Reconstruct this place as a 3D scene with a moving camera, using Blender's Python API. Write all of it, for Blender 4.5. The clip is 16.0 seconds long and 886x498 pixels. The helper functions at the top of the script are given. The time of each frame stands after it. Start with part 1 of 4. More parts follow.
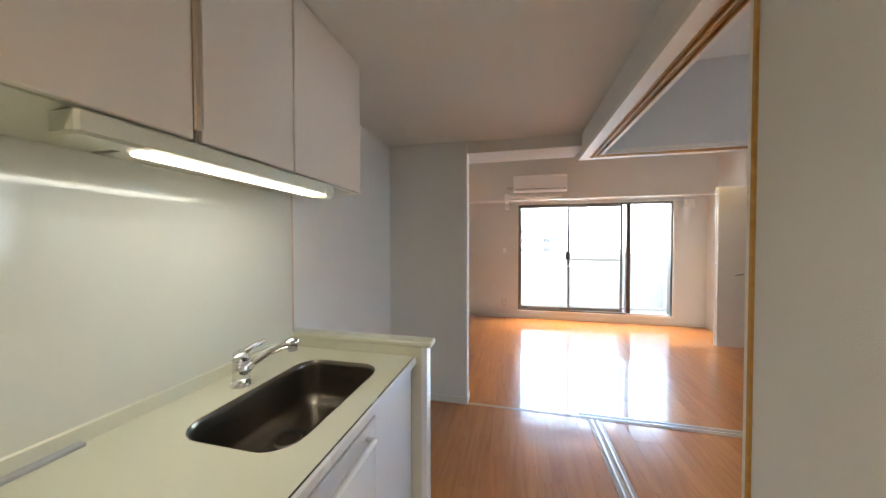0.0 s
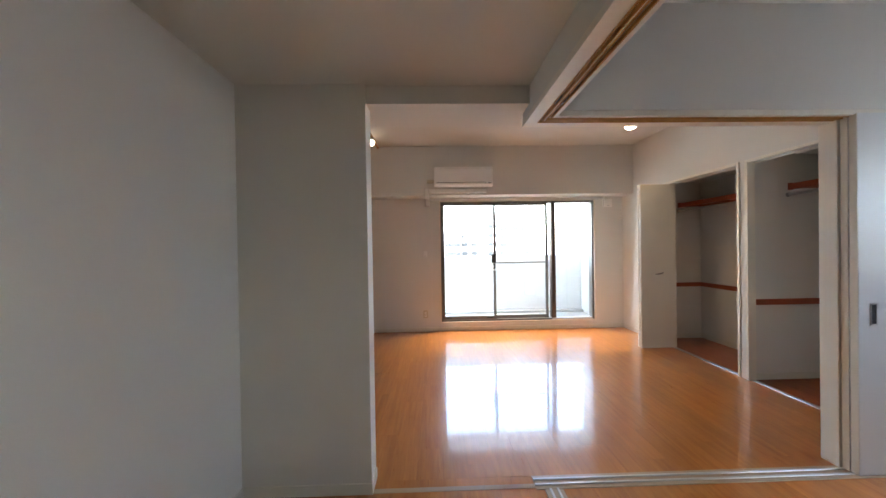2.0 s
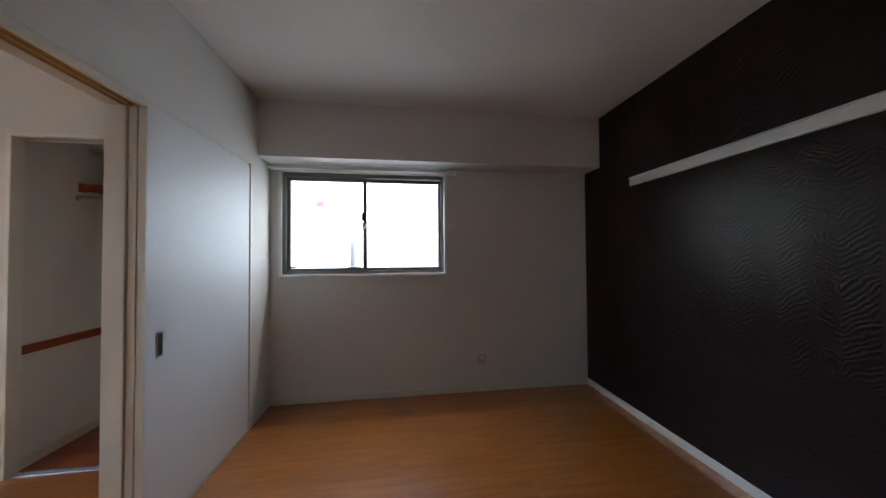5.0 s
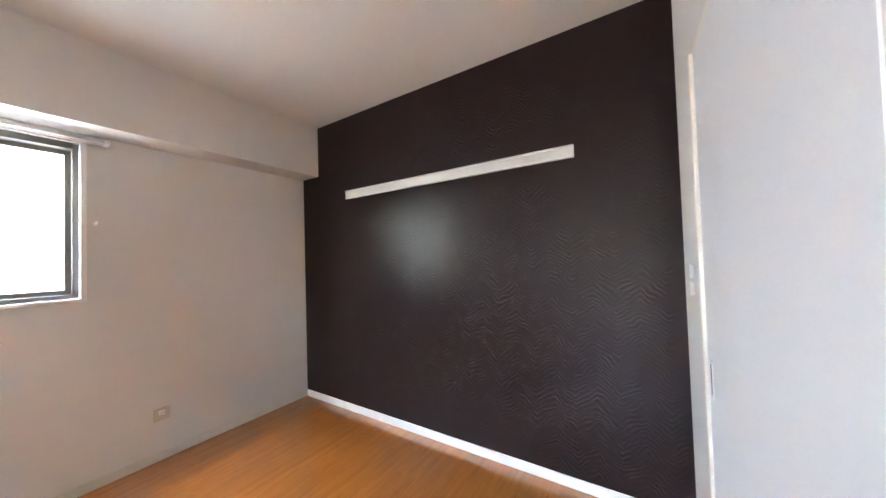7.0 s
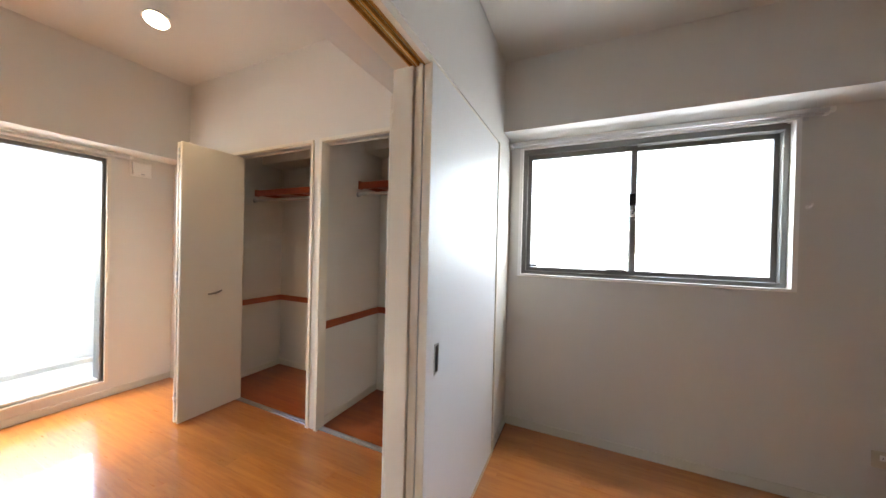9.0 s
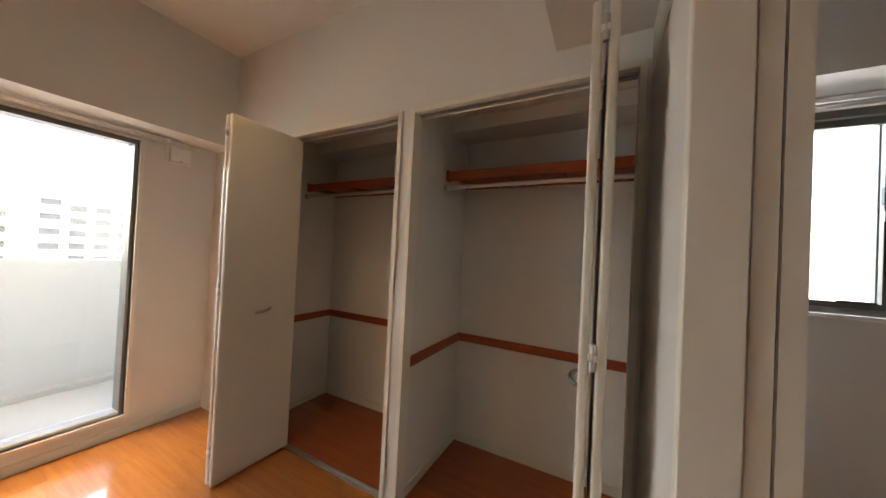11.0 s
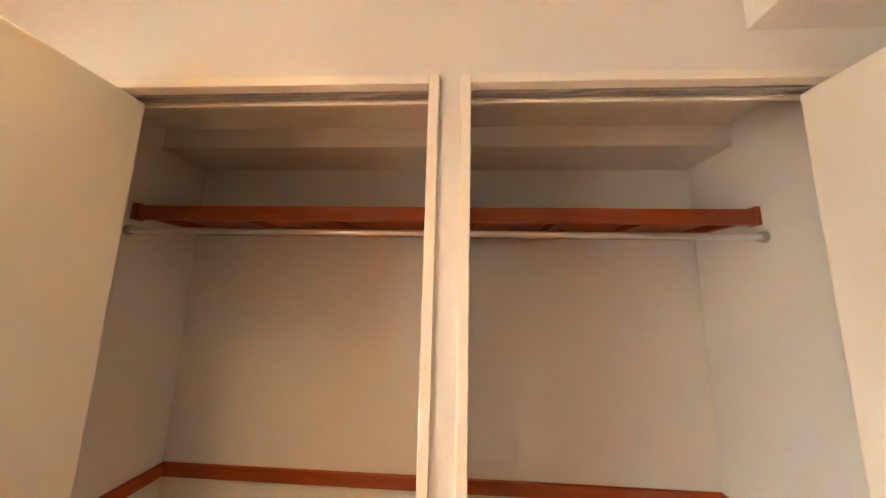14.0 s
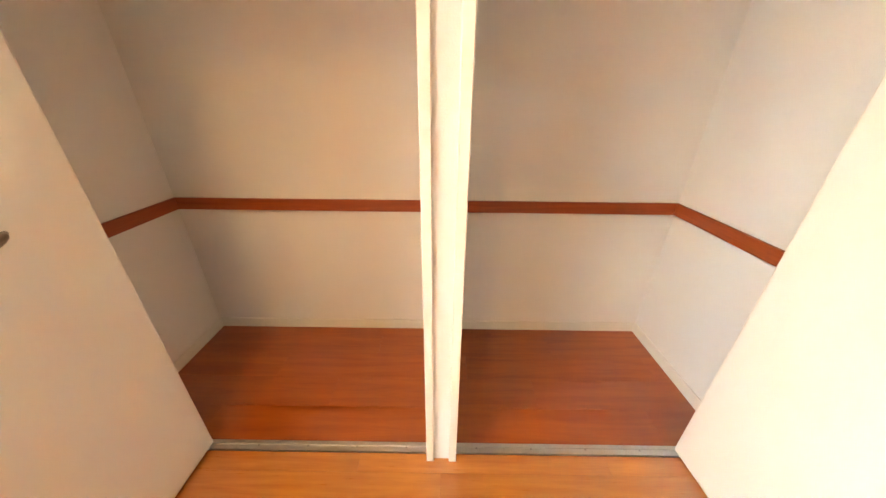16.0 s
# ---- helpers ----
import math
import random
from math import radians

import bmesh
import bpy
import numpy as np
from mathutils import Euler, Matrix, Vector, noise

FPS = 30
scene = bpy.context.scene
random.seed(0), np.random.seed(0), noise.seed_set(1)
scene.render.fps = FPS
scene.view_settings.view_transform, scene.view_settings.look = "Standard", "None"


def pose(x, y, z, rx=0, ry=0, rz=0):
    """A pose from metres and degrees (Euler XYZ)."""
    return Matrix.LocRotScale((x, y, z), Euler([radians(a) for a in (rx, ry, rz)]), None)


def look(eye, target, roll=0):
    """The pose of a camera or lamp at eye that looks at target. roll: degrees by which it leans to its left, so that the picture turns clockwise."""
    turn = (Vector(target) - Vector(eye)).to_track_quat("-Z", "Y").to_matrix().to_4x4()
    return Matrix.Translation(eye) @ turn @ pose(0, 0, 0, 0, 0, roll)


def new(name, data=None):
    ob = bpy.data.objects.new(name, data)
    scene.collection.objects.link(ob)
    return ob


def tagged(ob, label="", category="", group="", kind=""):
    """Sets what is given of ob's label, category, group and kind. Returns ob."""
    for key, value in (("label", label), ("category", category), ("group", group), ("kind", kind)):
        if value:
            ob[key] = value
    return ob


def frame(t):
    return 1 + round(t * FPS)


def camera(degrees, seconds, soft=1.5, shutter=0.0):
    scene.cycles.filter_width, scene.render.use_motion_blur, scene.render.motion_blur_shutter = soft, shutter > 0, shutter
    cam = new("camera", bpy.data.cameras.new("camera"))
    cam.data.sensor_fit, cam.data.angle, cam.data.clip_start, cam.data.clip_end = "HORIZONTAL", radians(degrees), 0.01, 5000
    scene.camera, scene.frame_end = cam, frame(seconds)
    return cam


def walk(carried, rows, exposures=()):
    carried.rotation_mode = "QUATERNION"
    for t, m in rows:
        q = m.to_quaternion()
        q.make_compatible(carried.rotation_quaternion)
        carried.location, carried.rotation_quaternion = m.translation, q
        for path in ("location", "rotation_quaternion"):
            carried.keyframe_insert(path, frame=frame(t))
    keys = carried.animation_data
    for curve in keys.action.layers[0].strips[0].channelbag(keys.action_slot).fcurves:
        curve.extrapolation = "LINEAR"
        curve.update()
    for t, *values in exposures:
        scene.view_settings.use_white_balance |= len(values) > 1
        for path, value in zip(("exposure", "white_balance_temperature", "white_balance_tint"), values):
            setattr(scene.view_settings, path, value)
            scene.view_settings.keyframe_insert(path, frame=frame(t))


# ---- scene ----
cam = camera(110.8, 16.0)
PATH = [
    (0, (-0.493, -2.497, 1.345), (-0.953, -0.551, 1.304), -0.1),
    (0.5, (-0.457, -2.309, 1.347), (-0.662, -0.32, 1.3), 0.3),
    (1, (-0.5, -2.082, 1.311), (-0.579, -0.084, 1.257), -0.0),
    (1.5, (-0.529, -1.845, 1.325), (-0.541, 0.154, 1.27), -1.3),
    (2, (-0.522, -1.629, 1.309), (-0.473, 0.37, 1.296), -0.9),
    (2.5, (-0.45, -1.401, 1.349), (-0.174, 0.579, 1.373), -1.0),
    (3, (-0.313, -1.238, 1.355), (0.613, 0.534, 1.383), -0.9),
    (3.5, (-0.248, -1.103, 1.326), (1.394, 0.037, 1.299), -1.5),
    (4, (-0.091, -1.1, 1.3), (1.854, -0.638, 1.238), -0.7),
    (4.5, (0.104, -1.105, 1.301), (2.101, -0.994, 1.306), -0.7),
    (5, (0.246, -1.145, 1.316), (2.226, -1.422, 1.356), -0.4),
    (5.2, (0.286, -1.159, 1.307), (2.2, -1.735, 1.36), -0.8),
    (7.3, (0.396, -1.099, 1.364), (1.685, -2.628, 1.4), -1.3),
    (7.5, (0.451, -1.032, 1.359), (1.929, -2.379, 1.385), -0.4),
    (8, (0.561, -0.905, 1.323), (2.453, -1.553, 1.323), 1.2),
    (8.5, (0.715, -0.712, 1.317), (2.71, -0.571, 1.316), 1.0),
    (9, (0.812, -0.512, 1.336), (2.633, 0.317, 1.322), 1.4),
    (9.5, (0.863, -0.318, 1.296), (2.498, 0.833, 1.301), 2.6),
    (9.7, (0.889, -0.219, 1.313), (2.496, 0.971, 1.294), 2.5),
    (11.8, (1.285, 0.591, 1.35), (3.094, 1.442, 1.424), 2.9),
    (12, (1.325, 0.674, 1.354), (3.188, 1.4, 1.399), 3.1),
    (12.5, (1.411, 0.855, 1.372), (3.356, 1.315, 1.432), 1.8),
    (13, (1.565, 0.978, 1.384), (3.527, 1.362, 1.438), 1.0),
    (13.5, (1.676, 1.089, 1.456), (3.652, 1.354, 1.614), 1.8),
    (14, (1.719, 1.2, 1.523), (3.692, 1.312, 1.83), 1.3),
    (14.5, (1.747, 1.246, 1.517), (3.725, 1.295, 1.809), 1.5),
    (15, (1.777, 1.243, 1.448), (3.777, 1.267, 1.403), 0.8),
    (15.5, (1.764, 1.245, 1.279), (3.706, 1.244, 0.801), 0.9),
    (16, (1.754, 1.23, 1.195), (3.55, 1.238, 0.315), 0.6),
]
GAP = [
    (5.7, (0.33, -1.19, 1.31), (1.84, -2.50, 1.36), -1.0),
    (6.3, (0.33, -1.21, 1.32), (1.40, -2.90, 1.37), -1.4),
    (6.9, (0.34, -1.18, 1.325), (1.38, -2.89, 1.375), -1.8),
    (10.4, (0.99, 0.06, 1.325), (2.70, 1.10, 1.325), 2.6),
    (11.1, (1.13, 0.32, 1.338), (2.91, 1.25, 1.37), 2.8),
]
EXPO = [(t, s + 4.85, k, tint) for t, s, k, tint in (
    (0.0, 0.52, 6900, 7), (1.0, 0.15, 7100, 8), (2.0, 0.05, 7000, 8), (3.0, -0.15, 7100, 8), (4.0, -0.60, 7100, 8), (5.2, -0.70, 7000, 8), (6.3, 0.75, 7300, 9),
    (7.3, 1.78, 7400, 10), (8.0, 1.5, 7500, 10), (8.5, 0.95, 7600, 10), (9.0, 0.5, 7700, 10), (9.7, -0.16, 7900, 11), (11.8, -0.42, 9300, 13), (12.5, 0.22, 10100, 16),
    (13.0, 0.48, 10700, 17), (14.0, 0.93, 11200, 18), (15.0, 1.42, 11200, 18), (16.0, 1.60, 10000, 15))]
walk(cam, [(t, look(eye, target, roll)) for t, eye, target, roll in sorted(PATH + GAP)], EXPO)

# ---- light ----
world = bpy.data.worlds.new("sky")
scene.world = world
world.use_nodes = True
wn = world.node_tree.nodes
sky = wn.new("ShaderNodeTexSky")
sky.sky_type, sky.sun_disc = "NISHITA", False
sky.sun_elevation, sky.sun_rotation = radians(55), radians(200)
sky.air_density, sky.dust_density, sky.ozone_density = 1.0, 2.0, 1.0
wn["Background"].inputs["Strength"].default_value = 0.15
world.node_tree.links.new(sky.outputs["Color"], wn["Background"].inputs["Color"])
sun = new("sun", bpy.data.lights.new("sun", "SUN"))
sun.data.energy, sun.data.angle, sun.data.color = 0.36, radians(25), (1.0, 0.97, 0.93)
# the sun stands behind the building, over the kitchen side
sun.matrix_world = look((0, 0, 0), (math.sin(radians(20)) * math.cos(radians(55)), math.cos(radians(20)) * math.cos(radians(55)), -math.sin(radians(55))))


def lamp(name, kind, place, target, watts, colour, size=0.05):
    ob = new(name, bpy.data.lights.new(name, kind))
    ob.data.energy, ob.data.color = watts, colour
    if kind == "SPOT":
        ob.data.spot_size, ob.data.spot_blend, ob.data.shadow_soft_size = radians(110), 0.7, size
    elif kind == "AREA":
        ob.data.shape, ob.data.size, ob.data.size_y = "RECTANGLE", size, 0.03
    else:
        ob.data.shadow_soft_size = size
    ob.matrix_world = look(place, target)
    return ob


# unseen area lamps added above both windows to boost the sky's daylight indoors
high = lamp("daylight_fill_balcony", "AREA", (0.76, 3.42, 2.28), (0.76, 2.42, 1.05), 4.2, (1.0, 0.965, 0.91), 2.4)
high.data.size_y, high.data.spread = 0.12, radians(92)
lamp("daylight_fill_side", "AREA", (3.47, -0.83, 2.22), (2.47, -0.83, 1.75), 0.9, (0.92, 0.96, 1.0), 1.35).data.size_y = 0.16
lamp("lamp_disc", "SPOT", (1.79, 1.93, 2.655), (1.8, 1.7, 0.0), 0.8, (1.0, 0.72, 0.42), 0.10)
lamp("lamp_rail", "SPOT", (-1.325, 2.38, 2.665), (0.6, 1.6, 0.0), 2.1, (1.0, 0.74, 0.44), 0.06).data.spot_size = radians(76)
lamp("lamp_kitchen", "SPOT", (-0.75, -3.1, 2.15), (-0.75, -3.1, 0.0), 0.9, (1.0, 0.90, 0.75), 0.06).data.spot_size = radians(165)
lamp("lamp_tube", "AREA", (-1.235, -1.74, 1.52), (-1.235, -1.74, 0.0), 0.022, (1.0, 0.99, 0.93), 0.05).data.size_y = 0.56

# ---- materials ----
def material(name, colour, rough=0.6, metal=0.0, spread=0.06, scale=3.0, bump=0.0, fine=400.0, coat=0.0, coords="Object", stretch=(1, 1, 1), spec=0.5):
    """Paint, paper, metal: a base colour with faint stains, and a fine relief."""
    m = bpy.data.materials.new(name)
    m.use_nodes = True
    nodes, links = m.node_tree.nodes, m.node_tree.links
    b = nodes["Principled BSDF"]
    tc, mp = nodes.new("ShaderNodeTexCoord"), nodes.new("ShaderNodeMapping")
    mp.inputs["Scale"].default_value = stretch
    links.new(tc.outputs[coords], mp.inputs["Vector"])
    n = nodes.new("ShaderNodeTexNoise")
    n.inputs["Scale"].default_value, n.inputs["Detail"].default_value = scale, 6.0
    links.new(mp.outputs["Vector"], n.inputs["Vector"])
    ramp = nodes.new("ShaderNodeMixRGB")
    ramp.inputs["Color1"].default_value = (*[c * (1 - spread) for c in colour], 1)
    ramp.inputs["Color2"].default_value = (*[min(1, c * (1 + spread)) for c in colour], 1)
    links.new(n.outputs["Fac"], ramp.inputs["Fac"])
    links.new(ramp.outputs["Color"], b.inputs["Base Color"])
    b.inputs["Metallic"].default_value = metal
    b.inputs["Coat Weight"].default_value = coat
    b.inputs["Specular IOR Level"].default_value = spec
    b.inputs["Coat Roughness"].default_value = 0.06
    r = nodes.new("ShaderNodeMapRange")
    r.inputs["To Min"].default_value, r.inputs["To Max"].default_value = max(0.02, rough - 0.06), rough + 0.06
    links.new(n.outputs["Fac"], r.inputs["Value"])
    links.new(r.outputs["Result"], b.inputs["Roughness"])
    if bump:
        f = nodes.new("ShaderNodeTexNoise")
        f.inputs["Scale"].default_value, f.inputs["Detail"].default_value = fine, 3.0
        links.new(mp.outputs["Vector"], f.inputs["Vector"])
        bp = nodes.new("ShaderNodeBump")
        bp.inputs["Strength"].default_value, bp.inputs["Distance"].default_value = bump, 0.002
        links.new(f.outputs["Fac"], bp.inputs["Height"])
        links.new(bp.outputs["Normal"], b.inputs["Normal"])
    return m


def wood(name, dark, light, rough, along=(14, 0.9, 14), vary=0.25, coat=0.0):
    """Wood with grain along y, each piece with a grain and tone of its own."""
    m = bpy.data.materials.new(name)
    m.use_nodes = True
    nodes, links = m.node_tree.nodes, m.node_tree.links
    b = nodes["Principled BSDF"]
    tc, info = nodes.new("ShaderNodeTexCoord"), nodes.new("ShaderNodeObjectInfo")
    add = nodes.new("ShaderNodeVectorMath")
    add.operation = "MULTIPLY_ADD"
    add.inputs[1].default_value = (1, 1, 1)
    links.new(tc.outputs["Object"], add.inputs[0])
    off = nodes.new("ShaderNodeMath")
    off.operation, off.inputs[1].default_value = "MULTIPLY", 37.0
    links.new(info.outputs["Random"], off.inputs[0])
    links.new(off.outputs[0], add.inputs[2])
    mp = nodes.new("ShaderNodeMapping")
    mp.inputs["Scale"].default_value = along
    links.new(add.outputs[0], mp.inputs["Vector"])
    n = nodes.new("ShaderNodeTexNoise")
    n.inputs["Scale"].default_value, n.inputs["Detail"].default_value, n.inputs["Distortion"].default_value = 2.2, 8.0, 0.8
    links.new(mp.outputs["Vector"], n.inputs["Vector"])
    g = nodes.new("ShaderNodeTexNoise")
    g.inputs["Scale"].default_value, g.inputs["Detail"].default_value = 14.0, 4.0
    links.new(mp.outputs["Vector"], g.inputs["Vector"])
    mix = nodes.new("ShaderNodeMath")
    mix.operation, mix.inputs[1].default_value = "MULTIPLY_ADD", 0.35
    links.new(g.outputs["Fac"], mix.inputs[0])
    links.new(n.outputs["Fac"], mix.inputs[2])
    cr = nodes.new("ShaderNodeValToRGB")
    cr.color_ramp.elements[0].position, cr.color_ramp.elements[1].position = 0.45, 0.95
    cr.color_ramp.elements[0].color, cr.color_ramp.elements[1].color = (*dark, 1), (*light, 1)
    links.new(mix.outputs[0], cr.inputs["Fac"])
    hs = nodes.new("ShaderNodeHueSaturation")
    vr = nodes.new("ShaderNodeMapRange")
    vr.inputs["To Min"].default_value, vr.inputs["To Max"].default_value = 1 - vary / 2, 1 + vary / 2
    links.new(info.outputs["Random"], vr.inputs["Value"])
    links.new(vr.outputs["Result"], hs.inputs["Value"])
    links.new(cr.outputs["Color"], hs.inputs["Color"])
    links.new(hs.outputs["Color"], b.inputs["Base Color"])
    rr = nodes.new("ShaderNodeMapRange")
    rr.inputs["To Min"].default_value, rr.inputs["To Max"].default_value = rough - 0.03, rough + 0.05
    links.new(g.outputs["Fac"], rr.inputs["Value"])
    links.new(rr.outputs["Result"], b.inputs["Roughness"])
    b.inputs["Coat Weight"].default_value, b.inputs["Coat Roughness"].default_value, b.inputs["Coat IOR"].default_value = coat, 0.065, 1.9
    bp = nodes.new("ShaderNodeBump")
    bp.inputs["Strength"].default_value, bp.inputs["Distance"].default_value = 0.05, 0.001
    links.new(g.outputs["Fac"], bp.inputs["Height"])
    links.new(bp.outputs["Normal"], b.inputs["Normal"])
    return m


def glowing(name, colour, strength):
    m = bpy.data.materials.new(name)
    m.use_nodes = True
    b = m.node_tree.nodes["Principled BSDF"]
    b.inputs["Base Color"].default_value = (0.9, 0.9, 0.88, 1)
    b.inputs["Emission Color"].default_value, b.inputs["Emission Strength"].default_value = (*colour, 1), strength
    return m


def glass(name, tint=(0.96, 0.98, 0.97), rough=0.0):
    m = bpy.data.materials.new(name)
    m.use_nodes = True
    b = m.node_tree.nodes["Principled BSDF"]
    b.inputs["Base Color"].default_value = (*tint, 1)
    b.inputs["Transmission Weight"].default_value, b.inputs["Roughness"].default_value = 1.0, rough
    b.inputs["IOR"].default_value = 1.45
    return m


def woven_dark(name):
    """Dark brown vinyl paper with a pressed relief of zigzag ripples."""
    m = material(name, (0.0220, 0.0132, 0.0132), rough=0.31, spread=0.12, scale=2.5, spec=0.11)
    nodes, links = m.node_tree.nodes, m.node_tree.links

    def calc(kind, a, b=None):
        n = nodes.new("ShaderNodeMath")
        n.operation = kind
        for slot, v in enumerate((a, b)):
            if v is None:
                continue
            if isinstance(v, (int, float)):
                n.inputs[slot].default_value = v
            else:
                links.new(v, n.inputs[slot])
        return n.outputs[0]

    tc, xyz = nodes.new("ShaderNodeTexCoord"), nodes.new("ShaderNodeSeparateXYZ")
    links.new(tc.outputs["Object"], xyz.inputs[0])
    waver = nodes.new("ShaderNodeTexNoise")
    waver.inputs["Scale"].default_value, waver.inputs["Detail"].default_value = 9.0, 3.0
    links.new(tc.outputs["Object"], waver.inputs["Vector"])
    zig = calc("MULTIPLY", calc("PINGPONG", xyz.outputs["X"], 0.11), 0.75)
    line = calc("ADD", calc("SUBTRACT", xyz.outputs["Z"], zig), calc("MULTIPLY", waver.outputs["Fac"], 0.11))
    ripple = calc("SINE", calc("MULTIPLY", line, 2 * math.pi / 0.027))
    patch = nodes.new("ShaderNodeTexNoise")
    patch.inputs["Scale"].default_value, patch.inputs["Detail"].default_value = 16.0, 2.0
    links.new(tc.outputs["Object"], patch.inputs["Vector"])
    fine = nodes.new("ShaderNodeTexNoise")
    fine.inputs["Scale"].default_value = 450
    links.new(tc.outputs["Object"], fine.inputs["Vector"])
    height = calc("ADD", calc("MULTIPLY", ripple, calc("MAXIMUM", calc("SUBTRACT", calc("MULTIPLY", patch.outputs["Fac"], 3.0), 1.05), 0.16)), calc("MULTIPLY", fine.outputs["Fac"], 0.25))
    bp = nodes.new("ShaderNodeBump")
    bp.inputs["Strength"].default_value, bp.inputs["Distance"].default_value = 0.5, 0.0012
    links.new(height, bp.inputs["Height"])
    links.new(bp.outputs["Normal"], nodes["Principled BSDF"].inputs["Normal"])
    return m


M_WALL = material("white_wallpaper", (0.68, 0.665, 0.63), 0.75, spread=0.02, bump=0.35, fine=260)
M_CEIL = material("ceiling_paper", (0.67, 0.655, 0.61), 0.8, spread=0.02, bump=0.3, fine=220)
M_DARK = woven_dark("dark_wallpaper")
M_TRIM = material("cream_trim", (0.74, 0.70, 0.62), 0.4, spread=0.02, bump=0.05)
M_SKIRT = material("pale_skirting", (0.66, 0.64, 0.58), 0.45, spread=0.03)
M_SKIRTW = material("white_skirting", (0.82, 0.81, 0.79), 0.4, spread=0.02)
M_DOOR = material("white_door_sheet", (0.69, 0.695, 0.70), 0.46, spread=0.015, bump=0.04, fine=60)
M_BIFOLD = material("cream_door_sheet", (0.68, 0.645, 0.57), 0.32, spread=0.02, bump=0.12, fine=120, stretch=(1, 1, 0.1))
M_PLANK = wood("orange_plank", (0.37, 0.110, 0.018), (0.52, 0.194, 0.042), 0.28, vary=0.17, coat=1.0)
# same planks as above, closet shade put into a darker, redder colour
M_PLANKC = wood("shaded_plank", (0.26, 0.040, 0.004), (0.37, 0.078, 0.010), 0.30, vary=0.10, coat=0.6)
M_GAP = material("plank_joint", (0.14, 0.05, 0.015), 0.5)
M_WOOD = wood("reddish_wood", (0.24, 0.040, 0.009), (0.37, 0.074, 0.019), 0.35, vary=0.08)
M_GOLD = wood("tan_groove", (0.42, 0.20, 0.035), (0.55, 0.30, 0.07), 0.4, vary=0.05)
M_ALU = material("satin_aluminium", (0.62, 0.62, 0.62), 0.32, metal=1.0, spread=0.04, scale=20)
M_FRAME = material("grey_sash", (0.19, 0.188, 0.182), 0.42, metal=0.45, spread=0.05)
M_BRONZE = material("bronze_sash", (0.13, 0.095, 0.075), 0.4, metal=0.6, spread=0.05)
M_BLACK = material("black_plastic", (0.02, 0.02, 0.02), 0.4)
M_CHROME = material("chrome", (0.8, 0.8, 0.8), 0.1, metal=1.0, spread=0.02)
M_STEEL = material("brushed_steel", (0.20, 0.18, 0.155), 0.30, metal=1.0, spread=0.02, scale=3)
M_COUNTER = material("cream_stone", (0.60, 0.59, 0.48), 0.35, spread=0.04, scale=120)
M_SPLASH = material("cream_panel", (0.62, 0.62, 0.55), 0.09, spread=0.02)
M_CAB = material("glossy_cabinet", (0.70, 0.62, 0.54), 0.10, spread=0.015)
M_CABW = material("white_cabinet", (0.80, 0.80, 0.80), 0.25, spread=0.015)
M_PLASTIC = material("white_plastic", (0.80, 0.79, 0.76), 0.4, spread=0.015)
M_GREY = material("grey_plastic", (0.35, 0.35, 0.36), 0.45, spread=0.03)
M_SOCKET = material("cream_plastic", (0.56, 0.51, 0.40), 0.4, spread=0.02)
M_RAIL = material("pale_rail", (0.52, 0.51, 0.47), 0.4, spread=0.03, bump=0.05)
M_GLASS = glass("clear_glass")
M_FROST = glass("frosted_glass", (0.95, 0.97, 0.97), 0.45)
M_PARAPET = material("balcony_paint", (0.48, 0.495, 0.51), 0.8, spread=0.06, scale=1.5, bump=0.3, fine=40)
M_CONC = material("concrete", (0.42, 0.42, 0.41), 0.85, spread=0.15, scale=2, bump=0.4, fine=60)
M_SATIN = material("satin_nickel", (0.27, 0.25, 0.23), 0.28, metal=1.0, spread=0.04)
M_GRIP = material("beige_metal", (0.52, 0.40, 0.30), 0.3, metal=0.5, spread=0.03)
M_PINK = material("pink_sign", (0.34, 0.07, 0.17), 0.5)
M_TUBE = glowing("lit_tube", (1.0, 0.98, 0.90), 0.34)
M_AGED = glowing("yellowed_tube", (0.95, 0.85, 0.22), 0.10)
M_BULB = glowing("lit_bulb", (1.0, 0.86, 0.66), 0.9)


M_CITY = material("city_ground", (0.34, 0.34, 0.33), 0.9, spread=0.3, scale=0.05)
M_FACADE = material("pale_facade", (0.42, 0.42, 0.415), 0.8, spread=0.05, scale=0.3)
M_PANE = material("far_window", (0.04, 0.045, 0.05), 0.5, spread=0.3, scale=0.4)
M_TRACK = material("track_base", (0.40, 0.30, 0.22), 0.3, spread=0.05)
M_WOODX = wood("reddish_wood_cross", (0.24, 0.040, 0.009), (0.37, 0.074, 0.019), 0.35, along=(0.9, 14, 14), vary=0.08)


# ---- building blocks ----
def part(name, bm, mat, parent=None, label="", smooth=False):
    me = bpy.data.meshes.new(name)
    bm.to_mesh(me)
    bm.free()
    me.materials.append(mat)
    if smooth:
        for p in me.polygons:
            p.use_smooth = True
    ob = new(name, me)
    if parent is not None:
        ob.parent = parent
    if label:
        ob["label"] = label
    return ob


